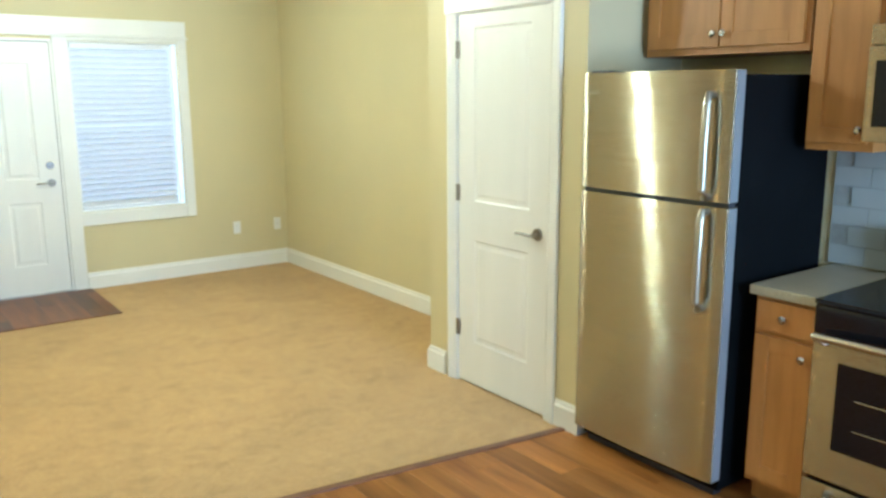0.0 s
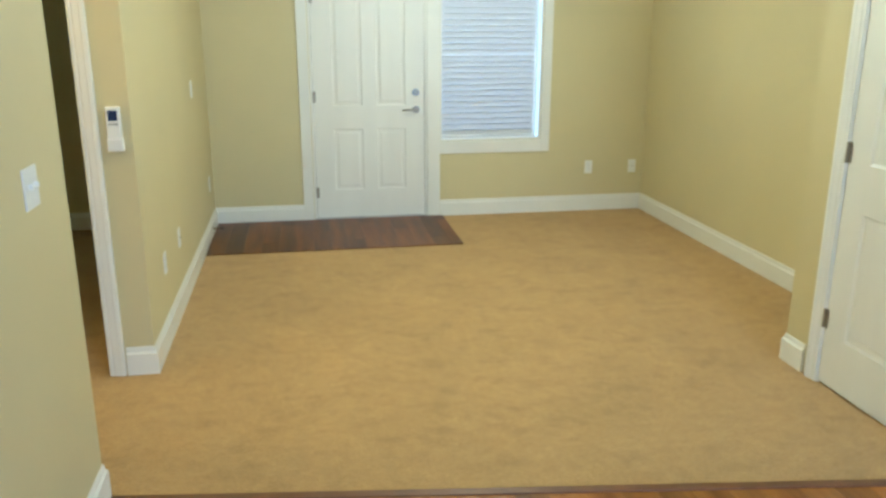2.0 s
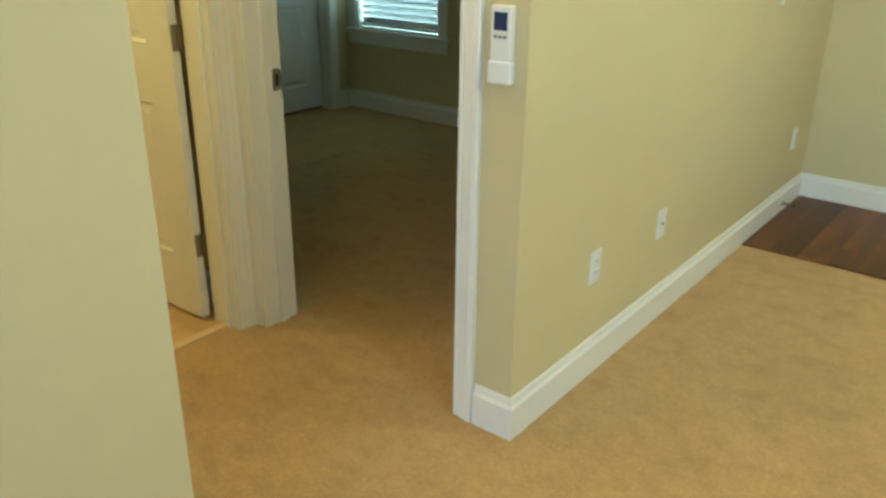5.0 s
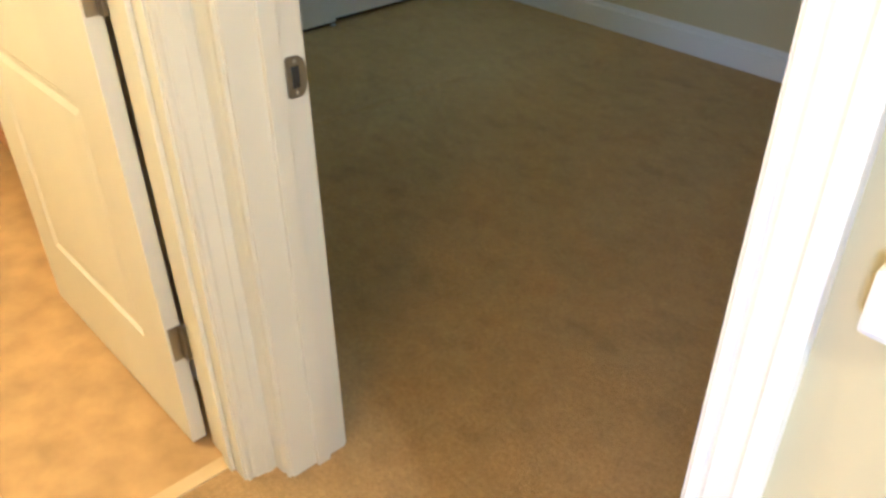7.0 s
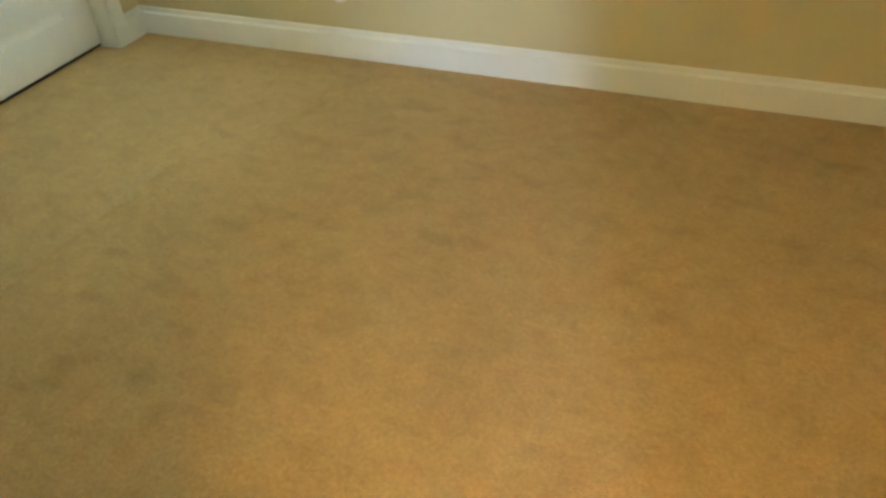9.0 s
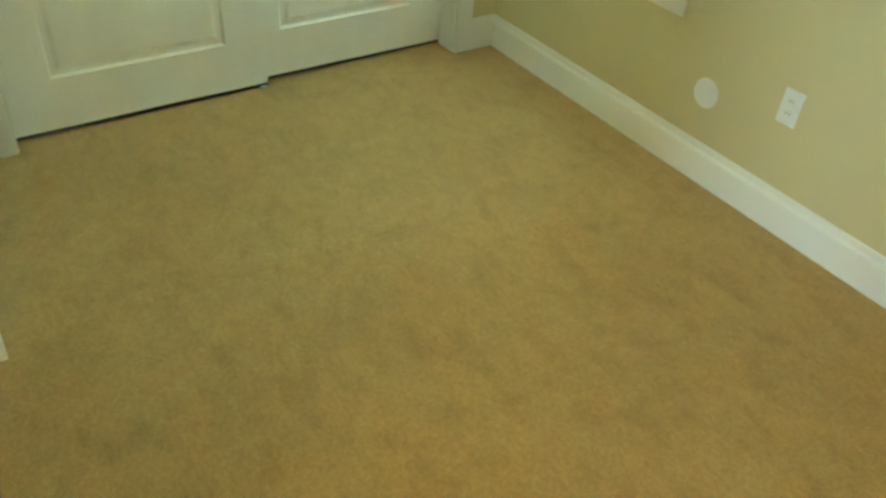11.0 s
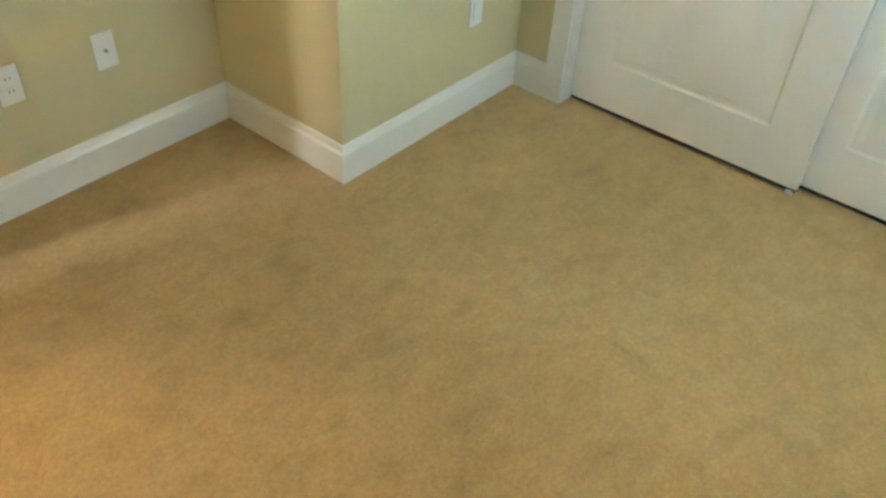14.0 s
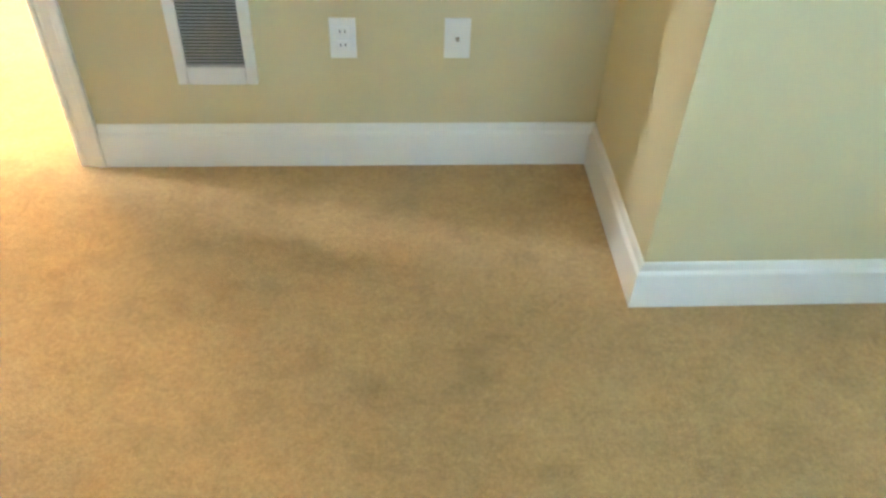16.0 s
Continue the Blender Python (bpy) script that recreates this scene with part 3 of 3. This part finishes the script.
part("latch_plate", bx(0.8895, 0.892, 0.006, 0.029, 0.90, 0.96), CHROME, d)
for z in (0.31, 1.08, 1.845):
    part("hinge", cyl(bmesh.new(), (-0.006, 0.0, z - 0.045), (-0.006, 0.0, z + 0.045), 0.007, None, 10), BRONZE, d, "worn nickel hinge")

fr = thing("trim_bath_door", pose(-1.185, BA0, 0, 0, 0, 90), "white painted bathroom door frame", "trim", kind="structure")
frame_parts(fr, BA1 - BA0, 2.04, 0.145, 0.066, stop_y=0.04, back=False)
d = thing("door_bath", pose(-1.357, BA1 - 0.003, 0.012, 0, 0, 181.5), "white two-panel bathroom door standing wide open", "door", kind="structure")
BTH = [(0.14, 0.67, 0.24, 0.83), (0.14, 0.67, 1.04, 1.955)]
part("slab", slab_mesh(0.808, 2.025, 0.035, BTH), DOORW, d)
lever(d, 0.745, 0.93, -1, 0.035, 1)
for z in (0.3, 1.07, 1.845):
    bm = bmesh.new()
    cyl(bm, (-0.010, 0.0, z - 0.045), (-0.010, 0.0, z + 0.045), 0.0075, None, 10)
    box(bm, -0.022, 0.0, 0.004, 0.0065, z - 0.045, z + 0.045)
    box(bm, -0.003, -0.0005, 0.002, 0.03, z - 0.045, z + 0.045)
    part("hinge", bm, BRONZE, d, "worn nickel hinge")

fr = thing("trim_sliding_closet", pose(-3.59, CD0, 0, 0, 0, 90), "white painted frame of the sliding closet", "trim", kind="structure")
W = CD1 - CD0
part("jamb", bx(-0.02, 0, -0.002, 0.14, 0, 2.06), WHITE, fr)
part("jamb", bx(W, W + 0.02, -0.002, 0.14, 0, 2.06), WHITE, fr)
part("head_jamb", bx(-0.02, W + 0.02, -0.001, 0.14, 2.04, 2.06), WHITE, fr)
part("track_fascia", bx(0, W, 0.02, 0.035, 1.985, 2.04), WHITE, fr)
part("casing", bx(-0.085, -0.005, -0.018, 0, 0, 2.045, bevel=0.003), WHITE, fr)
part("casing", bx(W + 0.005, W + 0.085, -0.018, 0, 0, 2.045, bevel=0.003), WHITE, fr)
part("head_casing", bx(-0.097, W + 0.097, -0.022, 0, 2.046, 2.16, bevel=0.003), WHITE, fr)
part("floor_guide", bx(0.90, 0.925, 0.045, 0.11, 0.0, 0.014, bevel=0.002), PLASTIC, fr, "small white plastic floor guide")
for y0, x, w in ((CD0 + 0.004, -3.642, 0.928), (CD1 - 0.918, -3.688, 0.915)):
    d = thing("door_sliding_closet", pose(x, y0, 0.022, 0, 0, 90), "white two-panel sliding closet door, closed", "door", "sliding closet doors", "structure")
    # Dark strip fills the gap below the door to stand for its shade.
    part("gap_shade_strip", bx(0.002, w - 0.002, 0.003, 0.032, -0.014, -0.0005), DARKP, d, "dark strip in place of the shaded gap under the door")
    part("slab", slab_mesh(w, 1.99, 0.035, [(0.15, w - 0.155, 0.185, 0.80), (0.15, w - 0.155, 1.0, 1.87)]), DOORW, d)
    bm = bmesh.new()
    cyl(bm, (w - 0.07 if x < -3.66 else 0.07, 0.0, 0.92), (w - 0.07 if x < -3.66 else 0.07, -0.003, 0.92), 0.027, 0.025, 20)
    part("finger_pull", bm, DARKP, d, "dark round finger pull")

# ---- kitchen: each unit faces -x; local x runs along the run, y into the wall ----


def bowed(w, t, z0, z1, bulge=0.012, r=0.014):
    bm = bmesh.new()
    pts = []
    for k in range(17):
        u = k / 16
        pts.append((r + (w - 2 * r) * u, -bulge * (1 - (2 * u - 1) ** 2)))
    pts = [(0.0, t), (0.0, r), (0.004, 0.004)] + pts + [(w - 0.004, 0.004), (w, r), (w, t)]
    lo = [bm.verts.new((x, y, z0)) for x, y in pts]
    hi = [bm.verts.new((x, y, z1)) for x, y in pts]
    k = len(pts)
    for i in range(k):
        bm.faces.new((lo[i], lo[(i + 1) % k], hi[(i + 1) % k], hi[i]))
    bm.faces.new(lo)
    bm.faces.new(hi[::-1])
    return bm


fg = thing("refrigerator", pose(3.03, -1.615, 0, 0, 0, -90), "stainless steel top-freezer refrigerator with black sides", "refrigerator")
part("body", bx(0.006, 0.754, 0.062, 0.70, 0.03, 1.70, bevel=0.006), BLACKP, fg, "black textured cabinet")
part("base_grille", bx(0.03, 0.73, 0.07, 0.12, 0.002, 0.085), DARKP, fg, "black toe grille")
for z0, z1, nm in ((0.085, 1.203, "refrigerator_door"), (1.222, 1.715, "freezer_door")):
    dd = part(nm, bowed(0.76, 0.058, z0, z1), STEEL, fg, "brushed stainless door", True)
    ha, hb = (0.80, 1.185) if z0 < 1 else (1.24, 1.625)
    pts = [(0.672, 0.0, hb), (0.672, -0.03, hb), (0.672, -0.045, hb - 0.03), (0.672, -0.047, (ha + hb) / 2), (0.672, -0.045, ha + 0.03), (0.672, -0.03, ha), (0.672, 0.0, ha)]
    part("handle", tube(bmesh.new(), pts, 0.016, 14, 1.0), BAR, dd, "curved stainless bar handle", True)
for z0, z1 in ((0.087, 1.201), (1.224, 1.713)):
    part("door_edge", bx(0.7585, 0.7625, 0.006, 0.057, z0, z1, bevel=0.0015), GREYP, fg, "pale grey door edge")
part("gasket", bx(0.01, 0.75, 0.02, 0.06, 1.203, 1.222), DARKP, fg)
part("hinge_cover", bx(0.02, 0.12, 0.03, 0.13, 1.702, 1.724, bevel=0.004), DARKP, fg)
part("badge", bx(0.05, 0.11, -0.0085, -0.0015, 1.625, 1.637), CHROME, fg)


def shaker(parent, x0, x1, z0, z1, y, knob=None, slab=False):
    bm = bmesh.new()
    t = 0.02
    if slab:
        box(bm, x0, x1, y - t, y, z0, z1, bevel=0.003)
    else:
        s = 0.058
        box(bm, x0, x0 + s, y - t, y, z0, z1, bevel=0.002)
        box(bm, x1 - s, x1, y - t, y, z0, z1, bevel=0.002)
        box(bm, x0 + s, x1 - s, y - t, y, z0, z0 + s, bevel=0.002)
        box(bm, x0 + s, x1 - s, y - t, y, z1 - s, z1, bevel=0.002)
        box(bm, x0 + s - 0.003, x1 - s + 0.003, y - 0.011, y - 0.003, z0 + s - 0.003, z1 - s + 0.003)
    dd = part("drawer_front" if slab else "door", bm, OAK, parent)
    if knob:
        b2 = bmesh.new()
        cyl(b2, (knob[0], y - t, knob[1]), (knob[0], y - t - 0.014, knob[1]), 0.006, 0.006, 12)
        cyl(b2, (knob[0], y - t - 0.012, knob[1]), (knob[0], y - t - 0.022, knob[1]), 0.012, 0.016, 18)
        cyl(b2, (knob[0], y - t - 0.022, knob[1]), (knob[0], y - t - 0.028, knob[1]), 0.016, 0.009, 18)
        part("knob", b2, CHROME, dd, "satin nickel knob", True)
    return dd


def cabinet(name, y_left, w, x_front, z0, z1, label):
    c = thing(name, pose(x_front, y_left, z0, 0, 0, -90), label, "cabinet")
    part("body", bx(0.001, w - 0.001, 0.0, 3.745 - x_front, 0, z1 - z0), OAK, c)
    return c


UZ = 2.32
c = cabinet("upper_cabinet", -1.61, 0.80, 3.45, 1.79, UZ, "oak wall cabinet with two doors above the refrigerator")
shaker(c, 0.025, 0.397, 0.03, 0.51, 0.0, (0.375, 0.085))
shaker(c, 0.403, 0.775, 0.03, 0.51, 0.0, (0.425, 0.085))
c = cabinet("upper_cabinet", -2.42, 0.265, 3.45, 1.41, UZ, "narrow oak wall cabinet with one door beside the microwave")
shaker(c, 0.010, 0.245, 0.03, 0.885, 0.0, (0.22, 0.08))
c = cabinet("upper_cabinet", -2.687, 0.76, 3.45, 1.87, UZ, "oak wall cabinet above the microwave")
shaker(c, 0.02, 0.377, 0.025, 0.43, 0.0, (0.35, 0.07))
shaker(c, 0.383, 0.74, 0.025, 0.43, 0.0, (0.41, 0.07))

def base_cabinet(y_left, w, label, n=1):
    c = thing("base_cabinet", pose(3.17, y_left, 0, 0, 0, -90), label, "cabinet")
    part("body", bx(0.001, w - 0.001, 0.0, 0.575, 0.1, 0.87), OAK, c)
    part("toe_kick", bx(0.001, w - 0.001, 0.06, 0.3, 0.001, 0.1), OAK, c)
    ww = w / n
    for k in range(n):
        shaker(c, k * ww + 0.015, (k + 1) * ww - 0.015, 0.735, 0.855, 0.0, (k * ww + ww / 2, 0.795), True)
        shaker(c, k * ww + 0.015, (k + 1) * ww - 0.015, 0.125, 0.715, 0.0, ((k + 1) * ww - 0.045, 0.66))
    return c


base_cabinet(-2.435, 0.262, "narrow oak base cabinet with drawer beside the range")
base_cabinet(-3.465, 1.2, "oak base cabinet with drawers and doors", 3)
for y0, y1 in ((-2.699, -2.425), (-4.69, -3.463)):
    tagged(part("countertop", bx(3.128, 3.745, y0, y1, 0.872, 0.91, bevel=0.006), COUNTER), "tan speckled laminate countertop", "countertop", "countertops")

rg = thing("kitchen_range", pose(3.11, -2.702, 0, 0, 0, -90), "stainless steel electric range with black glass cooktop", "range")
part("body", bx(0.003, 0.752, 0.04, 0.62, 0.03, 0.895), BLACKP, rg)
part("cooktop", bx(0.0, 0.755, -0.01, 0.62, 0.896, 0.915, bevel=0.005), GLOSSB, rg, "black ceramic glass cooktop")
part("control_panel", bx(0.0, 0.755, -0.008, 0.04, 0.785, 0.895, bevel=0.012), GLOSSB, rg)
od = part("oven_door", bx(0.004, 0.751, -0.005, 0.04, 0.25, 0.775, bevel=0.006), STEEL, rg, "stainless oven door")
part("oven_window", bx(0.10, 0.655, -0.008, -0.0045, 0.375, 0.70, bevel=0.002), GLOSSB, od, "dark oven window")
tb = bmesh.new()
tube(tb, [(0.05, -0.004, 0.762), (0.03, -0.05, 0.79), (0.2, -0.066, 0.797), (0.55, -0.066, 0.797), (0.725, -0.05, 0.79), (0.705, -0.004, 0.762)], 0.015, 12)
part("handle", tb, CHROME, od, "stainless bar handle", True)
for z in (0.47, 0.58):
    rk = bmesh.new()
    cyl(rk, (0.17, -0.0085, z), (0.585, -0.0085, z), 0.0022, None, 8)
    part("oven_rack", rk, CHROME, od, "wire oven rack behind the glass")
sd = part("storage_drawer", bx(0.004, 0.751, -0.003, 0.04, 0.05, 0.235, bevel=0.006), STEEL, rg, "stainless storage drawer")
tb = bmesh.new()
tube(tb, [(0.10, -0.003, 0.20), (0.11, -0.035, 0.195), (0.3, -0.045, 0.19), (0.45, -0.045, 0.19), (0.645, -0.035, 0.195), (0.655, -0.003, 0.20)], 0.012, 12)
part("handle", tb, CHROME, sd, "stainless drawer handle", True)
part("backguard", bx(0.0, 0.755, 0.55, 0.62, 0.916, 1.10, bevel=0.012), GLOSSB, rg, "black backguard")
part("backguard_end", bx(-0.001, 0.03, 0.545, 0.622, 1.02, 1.105, bevel=0.008), STEEL, rg)

mw = thing("microwave_oven", pose(3.35, -2.69, 1.455, 0, 0, -90), "stainless over-range microwave oven", "microwave")
part("body", bx(0.002, 0.75, 0.02, 0.393, 0, 0.412), BLACKP, mw)
part("front", bx(0.0, 0.752, -0.01, 0.02, 0.0, 0.335, bevel=0.004), STEEL, mw, "stainless door front")
part("vent_panel", bx(0.0, 0.752, -0.004, 0.02, 0.338, 0.41, bevel=0.004), STEEL, mw)
part("door_window", bx(0.03, 0.52, -0.0125, -0.0095, 0.055, 0.285, bevel=0.001), GLOSSB, mw, "black glass door window")

# ---- backsplash tiles ----
bs = structure("backsplash", bx(3.742, 3.7499, -3.74, -2.40, 0.912, 1.409), GROUT, "white glazed tile backsplash above the counter", "backsplash")
tile_mesh = None
for row in range(6):
    for col in range(9):
        y, z = -2.402 - col * 0.1535 - (0.076 if row % 2 else 0.0), 0.915 + row * 0.0825
        if tile_mesh is None:
            t0 = part("tile", bx(0.0, 0.0045, -0.1505, 0.0, 0.0, 0.0795, bevel=0.0012), TILE, bs)
            tile_mesh = t0.data
        else:
            t0 = new("tile", tile_mesh)
            t0.parent = bs
        t0.matrix_basis = pose(3.7375, y, z)

# ---- wall fittings ----


def plate(kind, m, label, group="wall plates"):
    """A cover plate; local x across, y out of the wall is -y, z up from its centre."""
    w = 0.115 if kind == "switch2" else 0.07
    p = thing("light_switch" if kind == "switch2" else "wall_outlet", m, label, "switch" if kind == "switch2" else "outlet", group)
    part("cover_plate", bx(-w / 2, w / 2, -0.006, 0.0, -0.0575, 0.0575, bevel=0.002), PLASTIC, p)
    if kind == "duplex":
        for z in (0.02, -0.02):
            r = part("receptacle", bx(-0.0165, 0.0165, -0.0085, -0.0055, z - 0.014, z + 0.014, bevel=0.001), PLASTIC, p)
            for x in (-0.0065, 0.0065):
                part("slot", bx(x - 0.0012, x + 0.0012, -0.009, -0.0084, z - 0.002, z + 0.007), DARKP, r)
    elif kind == "coax":
        part("connector", cyl(bmesh.new(), (0, -0.005, 0), (0, -0.014, 0), 0.006, 0.005, 12), BRONZE, p)
    elif kind == "rocker":
        part("rocker", bx(-0.017, 0.017, -0.009, -0.0055, -0.034, 0.034, bevel=0.002), PLASTIC, p)
    elif kind == "switch2":
        for x in (-0.023, 0.023):
            tg = bmesh.new()
            box(tg, x - 0.005, x + 0.005, -0.019, -0.005, -0.002, 0.012, bevel=0.0015)
            part("toggle", tg, PLASTIC, p)
            for z in (0.03, -0.03):
                part("screw", cyl(bmesh.new(), (x, -0.0055, z), (x, -0.0072, z), 0.003, None, 8), PLASTIC, p)
    return p


PX, NX, PY, NY = 90, -90, 180, 0     # turn so that the plate faces +x, -x, +y, -y
plate("duplex", pose(0, 0.475, 0.412, 0, 0, PX), "white duplex outlet on the tan wall")
plate("coax", pose(0, 0.998, 0.412, 0, 0, PX), "white cable outlet plate on the tan wall")
plate("duplex", pose(0, 2.685, 0.40, 0, 0, PX), "white outlet near the front corner")
plate("rocker", pose(0, 2.06, 1.185, 0, 0, PX), "white switch plate on the tan wall")
plate("duplex", pose(3.24, YF, 0.392, 0, 0, NY), "white duplex outlet below the living room window")
plate("coax", pose(3.648, YF, 0.392, 0, 0, NY), "white cable outlet near the corner")
plate("switch2", pose(0, -1.417, 1.195, 0, 0, PX), "white double toggle light switch")
plate("duplex", pose(-1.904, 0.14, 0.41, 0, 0, PY), "white duplex outlet beside the wall heater")
plate("coax", pose(-2.21, 0.14, 0.41, 0, 0, PY), "white cable outlet plate near the boxed corner")
plate("rocker", pose(-3.297, 0.742, 0.40, 0, 0, PY), "white outlet plate on the boxed-out corner")
plate("duplex", pose(-2.097, YF, 0.412, 0, 0, NY), "white duplex outlet under the bedroom window side")
rc = thing("round_wall_cover", pose(-2.406, YF, 0.313), "round white blank cover on the bedroom wall", "wall cover")
bm = bmesh.new()
cyl(bm, (0, 0, 0), (0, -0.006, 0), 0.052, 0.049, 32)
part("disc", bm, PLASTIC, rc, smooth=True)

th = thing("thermostat", pose(-0.07, 0.0, 1.08), "white wall thermostat with dark display above a control box", "thermostat")
part("body", bx(-0.031, 0.031, -0.026, 0.0, 0.004, 0.196, bevel=0.006), PLASTIC, th)
part("display", bx(-0.02, 0.02, -0.0275, -0.0255, 0.135, 0.18, bevel=0.001), LCD, th, "dark blue display")
for k in range(3):
    part("button", bx(-0.019 + k * 0.014, -0.009 + k * 0.014, -0.0275, -0.0255, 0.116, 0.124, bevel=0.001), GREYP, th)
part("control_box", bx(-0.035, 0.035, -0.031, 0.0, 0.0, 0.058, bevel=0.006), PLASTIC, th, "white holder at the lower end")

ds = thing("door_stop", pose(0.016, 2.62, 0.055), "small grey spring door stop on the baseboard", "door stop")
part("base", cyl(bmesh.new(), (0, 0, 0), (0.006, 0, 0), 0.013, 0.011, 16), CHROME, ds)
part("spring", cyl(bmesh.new(), (0.006, 0, 0), (0.06, 0, 0), 0.006, 0.0055, 14), CHROME, ds)
part("tip", cyl(bmesh.new(), (0.06, 0, 0), (0.074, 0, 0), 0.0085, 0.008, 14), DARKP, ds, "dark rubber tip")

ht = thing("wall_heater", pose(-1.56, 0.14, 0.277, 0, 0, 180), "white-framed electric wall heater with grey grille", "heater")
for a in ((-0.108, -0.078, 0, 0.295), (0.078, 0.108, 0, 0.295), (-0.078, 0.078, 0, 0.055), (-0.078, 0.078, 0.262, 0.295)):
    part("frame", bx(a[0], a[1], -0.02, 0, a[2], a[3], bevel=0.006), PLASTIC, ht)
part("grille_back", bx(-0.08, 0.08, -0.006, -0.001, 0.053, 0.264), DARKP, ht)
for k in range(22):
    z = 0.060 + k * 0.0094
    lv = part("louvre", bx(-0.079, 0.079, -0.004, 0.004, -0.002, 0.002), GRILLE, ht)
    lv.matrix_basis = pose(0, -0.012, z, -20, 0, 0)

# ---- bathroom ----
vn = thing("bath_vanity", pose(-3.49, 0.02, 0), "oak bathroom vanity with two doors in an alcove", "vanity")
part("body", bx(0.0, 0.755, 0.0, 0.61, 0.1, 0.78), OAK, vn)
part("toe_kick", bx(0.0, 0.755, 0.05, 0.61, 0.0, 0.1), TMOLD, vn)
shaker(vn, 0.03, 0.36, 0.13, 0.6, 0.0, (0.33, 0.55))
shaker(vn, 0.375, 0.705, 0.13, 0.6, 0.0, (0.405, 0.55))
shaker(vn, 0.03, 0.705, 0.62, 0.76, 0.0, None, True)
part("vanity_top", bx(-0.005, 0.757, -0.025, 0.612, 0.781, 0.82, bevel=0.006), PLASTIC, vn)

# ---- ceiling lights ----
# All out of view; the one at (1.5, -3.3) is invented for the kitchen fill.
for x, y in ((1.9, 1.2), (1.55, -0.55), (1.5, -3.3), (-0.6, -0.55), (-2.2, -0.95)):
    c = thing("ceiling_light", pose(x, y, H), "white flush ceiling light", "ceiling light", "ceiling lights")
    part("base", cyl(bmesh.new(), (0, 0, 0), (0, 0, -0.03), 0.15, 0.14, 32), PLASTIC, c, smooth=True)

# ---- wooden floors, plank by plank ----


def planks(parent, x0, x1, y0, y1, clip, z, material, width=0.13, length=1.22):
    k = 0
    x = x0
    while x < x1 - 0.005:
        xe = min(x + width, x1)
        y = y0 - (0.0, 0.55, 0.2, 0.8, 0.35)[k % 5] * length
        while y < y1:
            a, b0, b1 = max(y, y0), min(y + length, clip(x)), min(y + length, clip(xe))
            if b0 - a > 0.03 and b1 - a > 0.03:
                bm = bmesh.new()
                g = 0.0005
                q = ((x + g, a + g), (xe - g, a + g), (xe - g, b1 - g), (x + g, b0 - g))
                lo = [bm.verts.new((*p, z - 0.008)) for p in q]
                mid = [bm.verts.new((*p, z - 0.0006)) for p in q]
                cx, cy = (x + xe) / 2, (a + b0) / 2
                hi = [bm.verts.new((px + math.copysign(0.001, cx - px), py + math.copysign(0.001, cy - py), z)) for px, py in q]
                bm.faces.new(hi)
                bm.faces.new(lo[::-1])
                for u, v in ((lo, mid), (mid, hi)):
                    for i in range(4):
                        bm.faces.new((u[i], u[(i + 1) % 4], v[(i + 1) % 4], v[i]))
                part("plank", bm, material, parent)
            y += length
        x = xe
        k += 1


kf = structure("floor_kitchen", bx(0.0, 3.75, -6.05, lam_y(3.75) - 0.01, -0.05, -0.009), TMOLD, "brown wood laminate kitchen floor", "floor")
planks(kf, 0.002, 3.748, -6.04, -1.0, lambda x: lam_y(x) - 0.012, 0.0, PLANK_LIT)
ef = structure("floor_entry", bx(0.016, 1.918, 2.022, YF - 0.002, 0.0005, 0.002), TMOLD, "brown wood laminate entry floor inside the door, colour darkened for dimmer light", "floor")
planks(ef, 0.016, 1.918, 2.022, YF - 0.001, lambda x: YF - 0.001, 0.008, PLANK_DIM)
a = math.degrees(math.atan2(LAM1.y - LAM0.y, LAM1.x - LAM0.x))
ts = structure("trim_floor_transition", bx(0.0, (LAM1 - LAM0).length * 0.995, -0.028, 0.012, -0.01, 0.007, bevel=0.003), TMOLD, "brown wood transition strip between carpet and laminate", "trim")
ts.matrix_world = pose(0.0, lam_y(0.0), 0, 0, 0, a)
ts = structure("trim_bath_threshold", bx(-1.278, -1.238, BA0, BA1, -0.002, 0.006, bevel=0.002), SEAM, "pale beige seam strip at the bathroom doorway", "trim")
